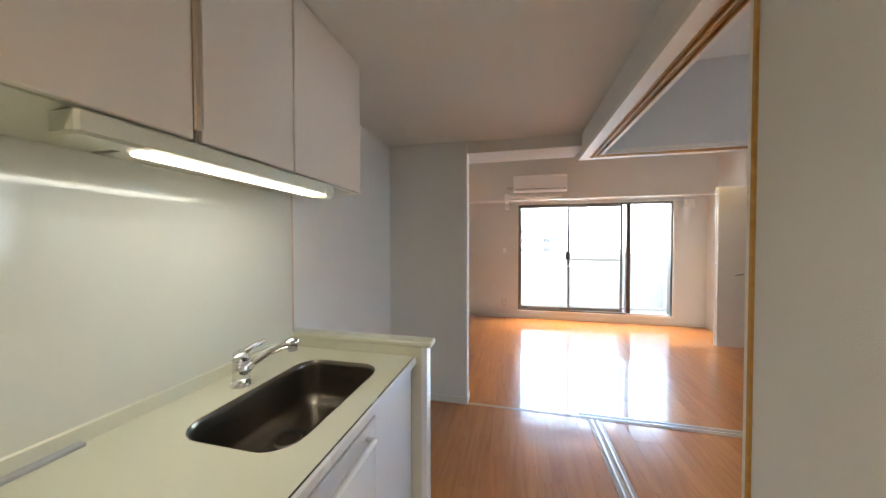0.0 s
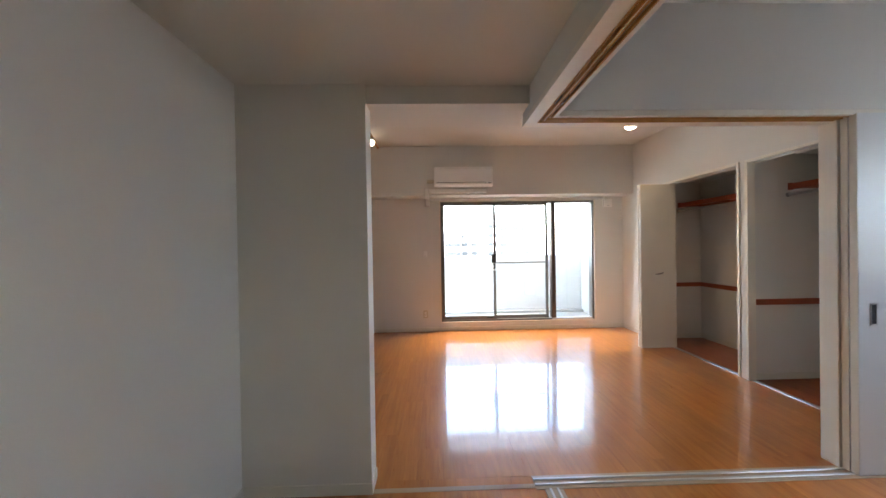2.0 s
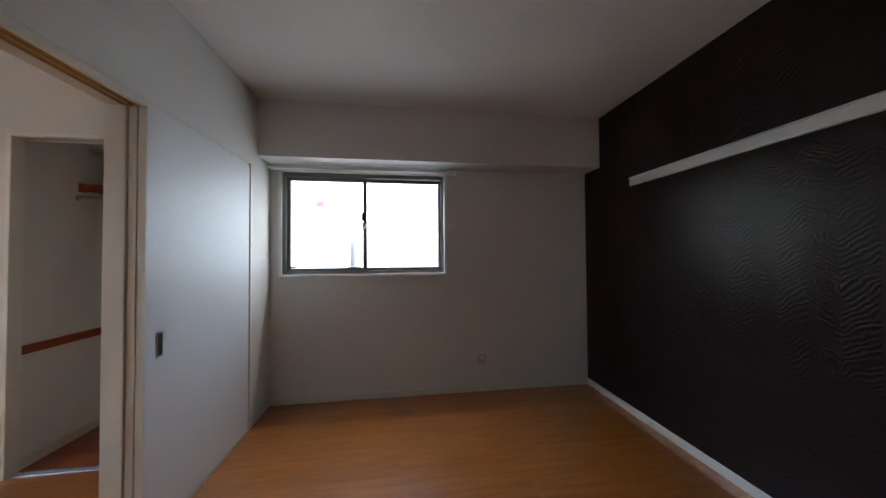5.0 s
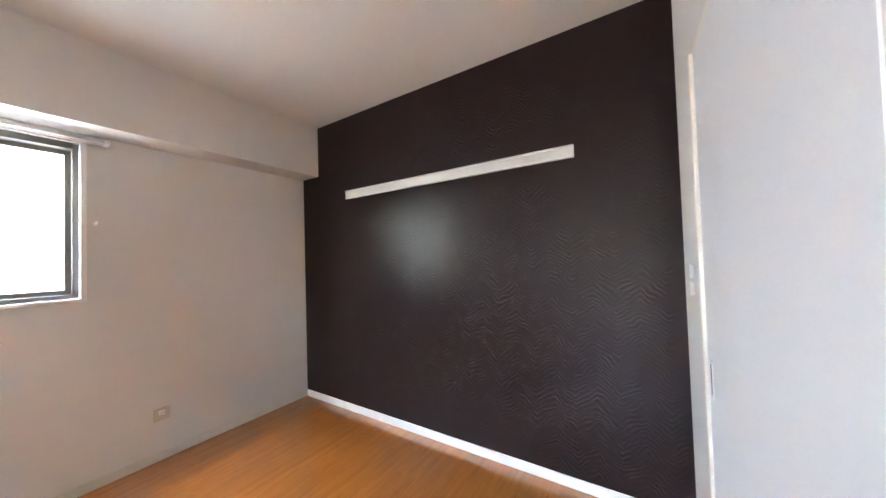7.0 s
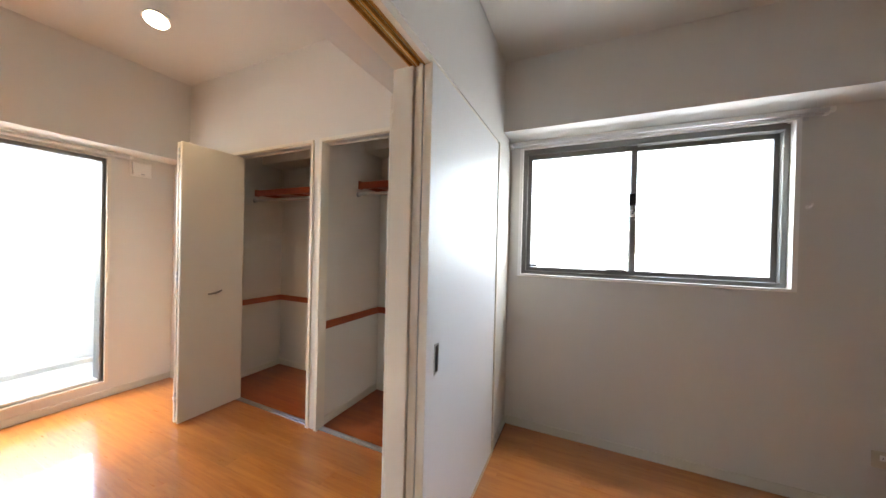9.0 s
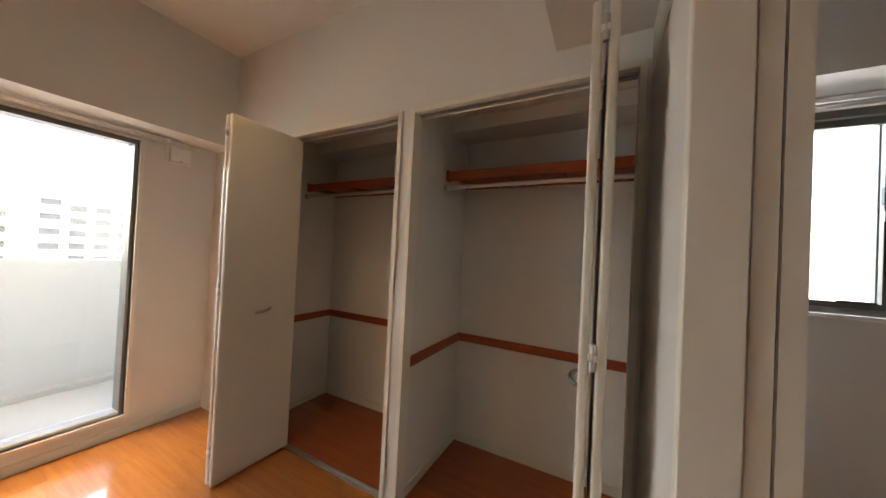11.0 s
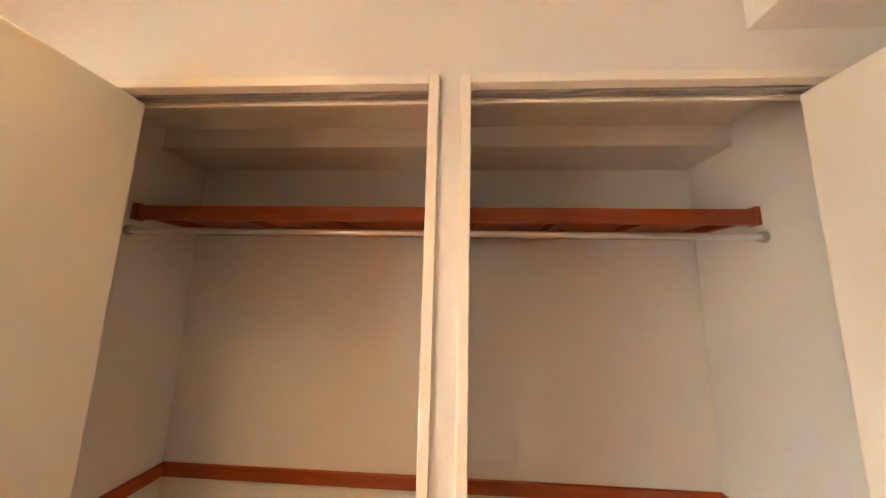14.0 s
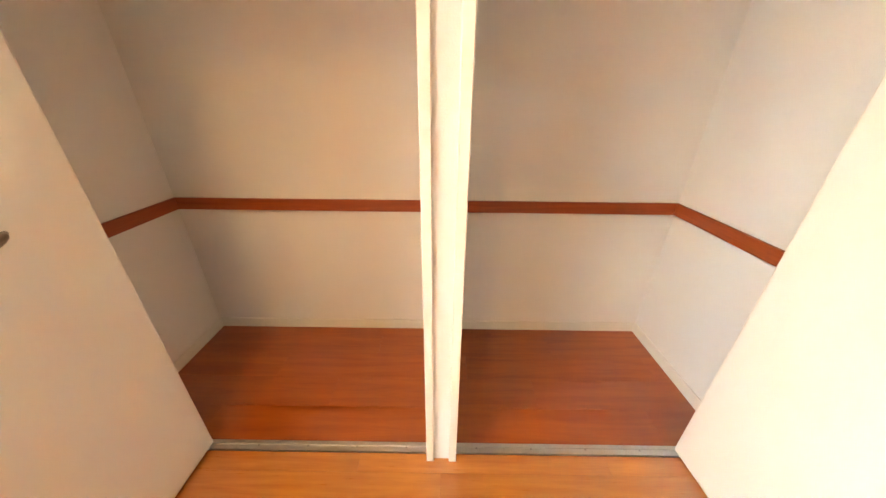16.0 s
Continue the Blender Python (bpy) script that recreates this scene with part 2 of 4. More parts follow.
def box(x0, x1, y0, y1, z0, z1, bevel=0.0, bm=None, seg=1):
    out = bm if bm is not None else bmesh.new()
    b = bmesh.new()
    bmesh.ops.create_cube(b, size=1)
    for v in b.verts:
        v.co = ((x0 + x1) / 2 + v.co.x * abs(x1 - x0), (y0 + y1) / 2 + v.co.y * abs(y1 - y0), (z0 + z1) / 2 + v.co.z * abs(z1 - z0))
    if bevel:
        bmesh.ops.bevel(b, geom=b.edges[:], offset=bevel, segments=seg, affect="EDGES", profile=0.6)
    me = bpy.data.meshes.new("t")
    b.to_mesh(me)
    b.free()
    out.from_mesh(me)
    bpy.data.meshes.remove(me)
    return out


def boxes(rows, bevel=0.0):
    bm = bmesh.new()
    for r in rows:
        box(*r, bevel=bevel, bm=bm)
    return bm


def rod(a, b, r, bm=None, seg=16, r2=None):
    out = bm if bm is not None else bmesh.new()
    a, b = Vector(a), Vector(b)
    d = b - a
    m = Matrix.Translation((a + b) / 2) @ d.to_track_quat("Z", "Y").to_matrix().to_4x4()
    bmesh.ops.create_cone(out, cap_ends=True, segments=seg, radius1=r, radius2=r if r2 is None else r2, depth=d.length, matrix=m)
    return out


def tube(points, r, seg=10, bm=None):
    """A bent round bar along points."""
    out = bm if bm is not None else bmesh.new()
    pts = [Vector(p) for p in points]
    rings = []
    for i, p in enumerate(pts):
        d = (pts[min(i + 1, len(pts) - 1)] - pts[max(i - 1, 0)]).normalized()
        q = d.to_track_quat("Z", "Y")
        rr = r[i] if isinstance(r, (list, tuple)) else r
        rings.append([out.verts.new(p + q @ Vector((rr * math.cos(k * math.tau / seg), rr * math.sin(k * math.tau / seg), 0))) for k in range(seg)])
    for a, b in zip(rings, rings[1:]):
        for k in range(seg):
            out.faces.new((a[k], a[(k + 1) % seg], b[(k + 1) % seg], b[k]))
    out.faces.new(rings[0][::-1])
    out.faces.new(rings[-1])
    return out


def empty(name, label="", category="", group="", kind="", at=None):
    ob = new(name)
    ob.empty_display_size = 0.1
    if at is not None:
        ob.matrix_world = at
    return tagged(ob, label, category, group, kind)


def setting(name, bm, mat, label="", category=""):
    return tagged(part(name, bm, mat), label, category or name.split("_")[0], kind="structure")


# ---- the plan, in metres ----
XL, XE = -1.56, 3.148          # kitchen and living room's long wall; outer wall
YW, YD, YK = 3.12, -3.03, -4.2  # balcony wall, dark wall, kitchen's far end
XC = 2.43                      # closet front
ZK, ZS, ZL = 2.175, 2.61, 2.78  # ceilings: kitchen, side room, living room
LX, LY, LZ = 0.145, 0.152, 2.003  # thickness of the two hanging walls, their underside
OX = 1.80                      # end of the wide opening
OY = -1.70                     # end of the kitchen-side opening
WX0, WX1, WZ0, WZ1 = -0.44, 1.970, 0.14, 2.008   # balcony window
SY0, SY1, SZ0, SZ1 = -1.578, -0.082, 1.139, 2.08  # side window
CY0, CY1 = 0.132, 2.511        # closet inside
RY0, RY1, LY0, LY1, CZ = 0.190, 1.178, 1.285, 2.195, 2.06  # closet openings

# ---- shell ----
floor = setting("floor", box(XL - 0.15, XE + 0.18, YK - 0.1, YW + 0.18, -0.2, -0.004), M_GAP, "orange-brown glossy wooden plank floor", "floor")
setting("wall_west", box(XL - 0.15, XL, YK, YW, 0, ZL), M_WALL, "plain white papered long wall", "wall")
setting("wall_stub", box(XL, -0.881, 0, 0.12, 0, ZK), M_WALL, "white papered stub wall beside the kitchen", "wall")
setting("wall_kitchen_end", box(XL - 0.15, 0, YK - 0.1, YK, 0, ZL), M_WALL, "plain white wall closing the kitchen", "wall")
setting("wall_window", boxes([(XL, WX0, YW, YW + 0.18, 0, ZL), (WX1, XE, YW, YW + 0.18, 0, ZL), (WX0, WX1, YW, YW + 0.18, 0, WZ0), (WX0, WX1, YW, YW + 0.18, WZ1, ZL)]), M_WALL, "white papered balcony wall", "wall")
setting("beam_window", box(XL, XC, YW - 0.27, YW - 0.001, 2.065, ZL), M_WALL, "white papered boxed beam over the balcony window", "beam")
setting("wall_east", boxes([(XE, XE + 0.18, YD - 0.15, SY0, 0, ZL), (XE, XE + 0.18, SY1, YW + 0.18, 0, ZL), (XE, XE + 0.18, SY0, SY1, 0, SZ0), (XE, XE + 0.18, SY0, SY1, SZ1, ZL)]), M_WALL, "white papered outer wall with a window", "wall")
setting("beam_east", box(2.908, XE - 0.001, YD, CY1, 2.139, ZL), M_WALL, "white papered boxed beam along the outer wall", "beam")
setting("wall_dark", box(0.0, XE, YD - 0.15, YD, 0, ZS), M_DARK, "dark brown accent wall with rippled vinyl paper", "wall")
# closet front wall with two openings
for k, (a, b, z0, z1) in enumerate(((LY - 0.01, RY0 - 0.026, 0, CZ + 0.024), (RY1 + 0.026, LY0 - 0.026, 0, CZ + 0.024), (LY1 + 0.026, YW, 0, CZ + 0.024), (LY - 0.01, YW, CZ + 0.024, ZL))):
    setting(f"wall_closet_{k + 1}", box(XC, XC + 0.06, a, b, z0, z1), M_WALL, "white papered wall over and between the closets", "wall")
setting("wall_closet_middle", box(XC + 0.06, XE, RY1 + 0.02, LY0 - 0.02, 0, 2.24), M_WALL, "white papered divider inside the closet", "wall")
setting("wall_closet_far", box(XC + 0.06, XE, CY1, YW, 0, 2.5), M_WALL, "white papered closet side wall", "wall")
setting("wall_side", box(2.79, XE, 0.0, CY0, 0, ZL), M_WALL, "white papered wall between side room and closet", "wall")
setting("wall_pocket", boxes([(OX, XC + 0.06, 0.085, LY, 0, LZ + 0.03), (XC + 0.06, 2.79, 0.085, CY0, 0, LZ + 0.03)]), M_WALL, "white papered pocket wall of the sliding doors", "wall")
# hanging walls over the two openings
setting("lintel_living", boxes([(LX, XC + 0.06, 0.0, LY, LZ + 0.03, ZL), (XC + 0.06, 2.79, 0.0, CY0, LZ + 0.03, ZL), (0, LX, 0.0, LY, LZ + 0.03, ZL)]), M_WALL, "white papered hanging wall over the sliding doors", "wall")
setting("lintel_kitchen", box(0, LX, YK, 0.0, LZ + 0.03, ZL), M_WALL, "white papered hanging wall beside the kitchen", "wall")
setting("wall_pocket_kitchen", box(0, 0.05, YK, OY, 0, LZ + 0.03), M_WALL, "white papered pocket wall beside the kitchen", "wall")
setting("wall_side_kitchen", box(0.05, LX, YD, -2.56, 0, LZ + 0.03), M_WALL, "white wall strip beside the dark wall", "wall")
for k, spans in enumerate(((XL, 0, 0.12, 0.345, 2.08, ZL), (-0.881, 0, 0.02, 0.12, 2.08, ZL), (XL, -0.881, 0.02, 0.12, ZK, ZL), (0, XC, LY, 0.49, 2.2, ZL))):
    setting(f"beam_living_{k + 1}", box(*spans), M_WALL, "white papered boxed beam between kitchen and living room", "beam")
# ceilings
setting("ceiling_kitchen", box(XL, 0, YK, 0.02, ZK, ZK + 0.1), M_CEIL, "plain white papered low ceiling", "ceiling")
setting("ceiling_side", box(LX, XE, YD, 0.0, ZS, ZS + 0.1), M_CEIL, "plain white papered ceiling", "ceiling")
setting("ceiling_living", box(XL, XC, LY, YW, ZL, ZL + 0.1), M_CEIL, "plain white papered ceiling", "ceiling")
setting("ceiling_closet", box(XC + 0.06, XE, CY0, CY1, 2.225, 2.3), M_CEIL, "plain ceiling inside the closet", "ceiling")
setting("roof", box(XL - 0.2, XE + 0.3, YK - 0.2, YW + 0.18, 2.9, 3.05), M_CONC, "concrete slab above", "roof")


# ---- door heads, jambs and tracks ----
def head(name, far, turned):
    """A head jamb with two tan grooves, mitred at the corner of the two openings.
    far: where its run ends; turned: it runs along x, else along y."""
    root = empty(name, "cream door head with two tan sliding grooves", "door head", kind="structure")

    def strip(a, b, z0, z1, end):
        # a..b is the distance from the outer corner, so each strip starts on the mitre
        bm = bmesh.new()
        if turned:
            plan = [(a - 0.002, LY + 0.002 - a), (b - 0.002, LY + 0.002 - b), (end, LY + 0.002 - b), (end, LY + 0.002 - a)]
        else:
            plan = [(a - 0.002, LY + 0.002 - a), (b - 0.002, LY + 0.002 - b), (b - 0.002, end), (a - 0.002, end)]
        low, high = [[bm.verts.new((x, y, z)) for x, y in plan] for z in (z0, z1)]
        bm.faces.new(low)
        bm.faces.new(high)
        for i in range(4):
            j = (i + 1) % 4
            bm.faces.new((low[i], low[j], high[j], high[i]))
        bmesh.ops.recalc_face_normals(bm, faces=bm.faces[:])
        return bm

    for n, (a, b), up, mat in (("head_board", (0.0, 0.068), 0.0, M_TRIM), ("groove", (0.068, 0.090), 0.017, M_GOLD), ("rib", (0.090, 0.102), 0.0, M_TRIM),
                               ("groove", (0.102, 0.124), 0.017, M_GOLD), ("rib", (0.124, 0.149), 0.0, M_TRIM)):
        end = (XC if a == 0.0 else 2.76) if turned else far
        part(n, strip(a, b, LZ + up, LZ + 0.03, end), mat, root)
    # tan lips that line the grooves
    for a in (0.066, 0.0865, 0.0985, 0.1225):
        part("groove_lip", strip(a, a + 0.005, LZ - 0.003, LZ + 0.012, 2.76 if turned else far), M_GOLD, root)
    # roller catches near the corner
    for a in (0.079, 0.113):
        if turned:
            part("catch", box(0.27, 0.34, LY + 0.002 - a - 0.008, LY + 0.002 - a + 0.008, LZ + 0.003, LZ + 0.016), M_BLACK, root, "black roller catch")
        else:
            c = part("catch", box(a - 0.010, a + 0.006, -0.205, -0.152, LZ + 0.002, LZ + 0.016), M_BLACK, root, "black roller catch")
            part("catch_plate", box(a - 0.008, a + 0.004, -0.150, -0.130, LZ + 0.001, LZ + 0.014), M_CHROME, c)
    return root


head("door_head_living", 2.76, True)
head("door_head_kitchen", -2.56, False)
setting("jamb_living", boxes([(OX - 0.012, OX + 0.02, 0.0695, LY + 0.006, 0, LZ)], 0.003), M_TRIM, "cream jamb of the wide sliding door opening", "jamb")
setting("jamb_side", box(2.762, 2.792, -0.012, 0.08, 0, LZ + 0.02, 0.002), M_TRIM, "cream casing beside the parked sliding door", "jamb")
setting("jamb_kitchen", boxes([(-0.006, 0.052, OY - 0.012, OY + 0.001, 0, LZ)], 0.002), M_TRIM, "cream jamb of the kitchen sliding door opening", "jamb")
setting("jamb_kitchen_bead", box(-0.007, -0.001, OY - 0.020, OY - 0.012, 0, LZ), M_GOLD, "tan bead along the kitchen jamb", "trim")
setting("jamb_kitchen_far", box(0.05, LX + 0.012, -2.575, -2.548, 0, LZ + 0.02, 0.002), M_TRIM, "cream casing beside the kitchen sliding door", "jamb")


def floor_track(name, along_x, a, b, base, rails):
    root = empty(name, "low aluminium double sliding door track", "door track", kind="structure")
    def run(lo, hi, z):
        return box(a, b, lo, hi, -0.004, z, 0.001) if along_x else box(lo, hi, a, b, -0.004, z, 0.001)
    part("base_strip", run(base[0], base[1], 0.003), M_TRACK, root)
    for r in rails:
        part("rail", run(r - 0.006, r + 0.006, 0.009), M_ALU, root)
    return root


floor_track("floor_track_living", True, -0.0, 2.76, (-0.012, 0.085), (0.018, 0.056))
floor_track("floor_track_kitchen", False, -2.55, -0.013, (0.045, 0.142), (0.074, 0.113))
setting("threshold", box(-0.881, 0.0, 0.0, 0.03, -0.004, 0.002, 0.001), M_TRACK, "narrow wooden floor joint strip", "threshold")


# ---- sliding doors ----
def sliding_door(name, place, turn, label, pull=True, pull_at=0.085):
    """A door leaf 0.955 wide whose face looks along -y of its own axes."""
    root = empty(name, label, "sliding door", "parked sliding doors", at=pose(*place, 0, 0, turn))
    part("leaf", box(0, 0.955, 0, 0.034, 0.006, LZ + 0.008, 0.002), M_DOOR, root)
    part("edge_strip", box(-0.003, 0.0, 0.001, 0.033, 0.006, LZ + 0.006), M_TRIM, root, "cream edge strip")
    if pull:
        p = part("pull_frame", boxes([(pull_at - 0.019, pull_at - 0.014, -0.003, 0.002, 0.84, 0.96), (pull_at + 0.014, pull_at + 0.019, -0.003, 0.002, 0.84, 0.96),
                                      (pull_at - 0.014, pull_at + 0.014, -0.003, 0.002, 0.952, 0.96), (pull_at - 0.014, pull_at + 0.014, -0.003, 0.002, 0.84, 0.848)]), M_ALU, root, "aluminium pull frame")
        part("pull_recess", box(pull_at - 0.014, pull_at + 0.014, -0.0012, 0.001, 0.848, 0.952), M_BLACK, p, "dark recessed pull")
    return root


sliding_door("sliding_door", (OX + 0.003, -0.004, 0), 0, "white flat sliding door parked beside the opening")
sliding_door("sliding_door", (OX + 0.001, 0.033, 0), 0, "white flat sliding door parked behind its twin", pull=False)
sliding_door("sliding_door", (0.146, OY - 0.877, 0), 90, "white flat sliding door parked beside the dark wall")
sliding_door("sliding_door", (0.098, OY - 0.877, 0), 90, "white flat sliding door parked in the kitchen pocket", pull=False)


# ---- skirting ----
def skirting(name, x0, x1, y0, y1, mat=None, h=0.06):
    return setting(name, box(x0, x1, y0, y1, 0, h, 0.002), mat or M_SKIRT, "low pale vinyl skirting board", "baseboard")


skirting("baseboard_east", XE - 0.008, XE, YD + 0.009, -0.012)
skirting("baseboard_dark", LX, XE - 0.009, YD, YD + 0.009, M_SKIRTW, 0.062)
skirting("baseboard_side", 2.792, XE - 0.009, -0.008, 0)
skirting("baseboard_window_1", XL + 0.008, XC - 0.008, YW - 0.008, YW)
skirting("baseboard_west_1", XL, XL + 0.008, 0.12, YW - 0.008)
skirting("baseboard_west_2", XL, XL + 0.008, -1.168, -0.008)
skirting("baseboard_stub", XL, -0.874, -0.008, 0)
skirting("baseboard_stub_end", -0.881, -0.874, 0.0, 0.12)
skirting("baseboard_closet_far", XC - 0.008, XC, LY1 + 0.026, YW)
skirting("baseboard_pocket", OX + 0.02, XC, LY, LY + 0.008)
skirting("baseboard_kitchen", -0.008, 0, YK, OY - 0.036)
skirting("baseboard_closet_back_1", XE - 0.008, XE, CY0 + 0.008, RY1 + 0.02)
skirting("baseboard_closet_back_2", XE - 0.008, XE, LY0 - 0.02, CY1 - 0.008)
skirting("baseboard_closet_side_1", XC + 0.06, XE, CY0, CY0 + 0.008)
skirting("baseboard_closet_side_2", XC + 0.06, XE, CY1 - 0.008, CY1)
skirting("baseboard_closet_divider_1", XC + 0.06, XE - 0.008, RY1 + 0.012, RY1 + 0.02)
skirting("baseboard_closet_divider_2", XC + 0.06, XE - 0.008, LY0 - 0.02, LY0 - 0.012)


# ---- windows ----
def ring(x0, x1, z0, z1, w, y0, y1, wb=None):
    """Four bars round an opening in the xz plane."""
    wb = w if wb is None else wb
    return boxes([(x0, x0 + w, y0, y1, z0, z1), (x1 - w, x1, y0, y1, z0, z1), (x0 + w, x1 - w, y0, y1, z1 - w, z1), (x0 + w, x1 - w, y0, y1, z0, z0 + wb)])


def pane(x0, x1, y, z0, z1, mat, parent):
    ob = part("pane", box(x0, x1, y - 0.002, y + 0.002, z0, z1), mat, parent)
    ob.visible_shadow = False
    return ob


def sash(root, x0, x1, z0, z1, y, mat, w=0.035, bottom=0.05, glass_mat=None):
    s = part("sash", ring(x0, x1, z0, z1, w, y, y + 0.028, bottom), mat, root)
    pane(x0 + w - 0.004, x1 - w + 0.004, y + 0.014, z0 + bottom - 0.004, z1 - w + 0.004, glass_mat or M_GLASS, s)
    return s


def latch(root, x, y, z, k):
    l = part("latch_plate", box(x - 0.016 * k, x + 0.016 * k, y - 0.018, y, z - 0.06 * k, z - 0.02 * k, 0.003), M_ALU, root, "small metal latch plate")
    part("latch_keeper", box(x - 0.02 * k, x + 0.018 * k, y - 0.024, y, z + 0.005 * k, z + 0.078 * k, 0.004), M_BLACK, root, "black latch cover")
    part("latch_lever", tube([(x, y - 0.018, z - 0.045 * k), (x + 0.006 * k, y - 0.032, z - 0.022 * k), (x, y - 0.034, z)], 0.007 * k, 8), M_BLACK, l)


win = empty("window_1", "three-part sliding balcony window with grey and bronze sashes", "window", kind="structure")
part("window_frame", boxes([(WX0, WX0 + 0.022, YW + 0.02, YW + 0.13, WZ0, WZ1), (WX1 - 0.022, WX1, YW + 0.02, YW + 0.13, WZ0, WZ1),
                           (WX0 + 0.022, WX1 - 0.022, YW + 0.02, YW + 0.13, WZ1 - 0.030, WZ1), (WX0 + 0.022, 1.305, YW + 0.02, YW + 0.13, WZ0, WZ0 + 0.025)]), M_FRAME, win)
part("window_sill", box(1.305, WX1 - 0.022, YW + 0.02, YW + 0.13, WZ0, WZ0 + 0.022, 0.002), M_ALU, win, "pale aluminium sill of the fixed light")
part("window_casing", boxes([(WX0 - 0.022, WX0, YW - 0.012, YW + 0.02, WZ0 - 0.022, WZ1 + 0.008), (WX1, WX1 + 0.022, YW - 0.012, YW + 0.02, WZ0 - 0.022, WZ1 + 0.008),
                            (WX0, WX1, YW - 0.012, YW + 0.02, WZ1, WZ1 + 0.008), (WX0, WX1, YW - 0.012, YW + 0.02, WZ0 - 0.022, WZ0)]), M_TRIM, win, "cream inner casing")
sash(win, WX0 + 0.022, 0.425, WZ0 + 0.025, WZ1 - 0.022, YW + 0.035, M_FRAME)
mid = sash(win, 0.395, 1.262, WZ0 + 0.025, WZ1 - 0.022, YW + 0.07, M_FRAME)
part("waist_rail", box(0.43, 1.227, YW + 0.070, YW + 0.095, 1.035, 1.062, 0.003), M_FRAME, mid)
part("mullion", box(1.307, 1.370, YW + 0.022, YW + 0.12, WZ0 + 0.025, WZ1 - 0.022, 0.003), M_BRONZE, win, "dark bronze mullion")
pane(1.370, WX1 - 0.022, YW + 0.085, WZ0 + 0.025, WZ1 - 0.022, M_GLASS, win)
pane(1.262, 1.307, YW + 0.085, WZ0 + 0.025, WZ1 - 0.022, M_GLASS, win)
latch(win, 0.392, YW + 0.034, 1.04, 1.9)
part("bottom_stop", box(-0.36, -0.28, YW + 0.020, YW + 0.035, WZ0 + 0.05, WZ0 + 0.066, 0.002), M_BLACK, win)
part("bottom_stop", box(0.27, 0.37, YW + 0.020, YW + 0.035, WZ0 + 0.05, WZ0 + 0.066, 0.002), M_BLACK, win)

# the side window is drawn in the xz plane and turned to the outer wall
win2 = empty("window_2", "two-part sliding window with grey aluminium sashes", "window", kind="structure", at=pose(XE, SY1, 0, 0, 0, -90))
W2 = SY1 - SY0
part("window_frame", boxes([(0.014, 0.044, 0.016, 0.12, SZ0 + 0.010, SZ1 - 0.002), (W2 - 0.040, W2 - 0.014, 0.040, 0.12, SZ0 + 0.010, SZ1 - 0.002),
                           (0.044, W2 - 0.040, 0.016, 0.12, SZ1 - 0.038, SZ1 - 0.002), (0.044, W2 - 0.040, 0.016, 0.12, SZ0 + 0.010, SZ0 + 0.036)]), M_FRAME, win2)
part("window_casing", boxes([(-0.010, 0.0135, -0.010, 0.0155, SZ0 - 0.004, SZ1 + 0.004), (W2 - 0.0135, W2 + 0.010, -0.010, 0.0395, SZ0 - 0.004, SZ1 + 0.004),
                            (0.0135, W2 - 0.0135, -0.010, 0.0155, SZ1 - 0.0015, SZ1 + 0.004), (0.0135, W2 - 0.0135, -0.010, 0.0155, SZ0 - 0.004, SZ0 + 0.0095)]), M_SKIRTW, win2, "white inner casing")
part("window_sill", box(-0.010, W2 + 0.010, -0.014, 0.0, SZ0 - 0.010, SZ0 - 0.004, 0.002), M_TRIM, win2, "cream sill")
sash(win2, 0.040, 0.752, SZ0 + 0.034, SZ1 - 0.038, 0.048, M_FRAME, 0.034, 0.030)
sash(win2, 0.714, W2 - 0.036, SZ0 + 0.034, SZ1 - 0.038, 0.082, M_FRAME, 0.028, 0.030)
latch(win2, 0.728, 0.047, 1.635, 1.1)
part("bottom_stop", box(0.065, 0.125, 0.034, 0.048, SZ0 + 0.068, SZ0 + 0.082, 0.002), M_BLACK, win2)
part("bottom_stop", box(0.58, 0.70, 0.034, 0.048, SZ0 + 0.062, SZ0 + 0.072, 0.002), M_BLACK, win2)


def curtain_rail(at, length, label, brackets):
    root = empty("curtain_rail", label, "curtain rail", "double curtain rails", at=at)
    for y in (-0.045, -0.085):
        part("rail", box(0, length, y - 0.009, y + 0.009, -0.010, 0.010, 0.003), M_ALU, root)
        for e in (0, length):
            part("end_cap", box(e - 0.012, e + 0.012, y - 0.012, y + 0.012, -0.013, 0.013, 0.004), M_PLASTIC, root, "pale plastic end cap")
    for i in range(brackets):
        x = 0.06 + (length - 0.12) * i / (brackets - 1)
        part("bracket", boxes([(x - 0.014, x + 0.014, -0.098, -0.001, 0.010, 0.016), (x - 0.014, x + 0.014, -0.006, -0.001, -0.02, 0.016)]), M_ALU, root)
    return root


curtain_rail(pose(-0.64, YW, 2.036), 2.73, "double aluminium curtain rail above the balcony window", 4)
curtain_rail(pose(XE, 0.0 - 0.02, 2.090, 0, 0, -90), 1.64, "double aluminium curtain rail above the side window", 3)


# ---- closet ----
def trim_u(name, y0, y1):
    w = 0.026
    return setting(name, boxes([(XC - 0.012, XC + 0.064, y0 - w, y0, 0, CZ + 0.024), (XC - 0.012, XC + 0.064, y1, y1 + w, 0, CZ + 0.024),
                                (XC - 0.012, XC + 0.020, y0, y1, CZ - 0.002, CZ + 0.024), (XC + 0.055, XC + 0.066, y0, y1, CZ - 0.012, CZ + 0.024)], 0.002), M_TRIM, "cream wooden closet door casing", "trim")


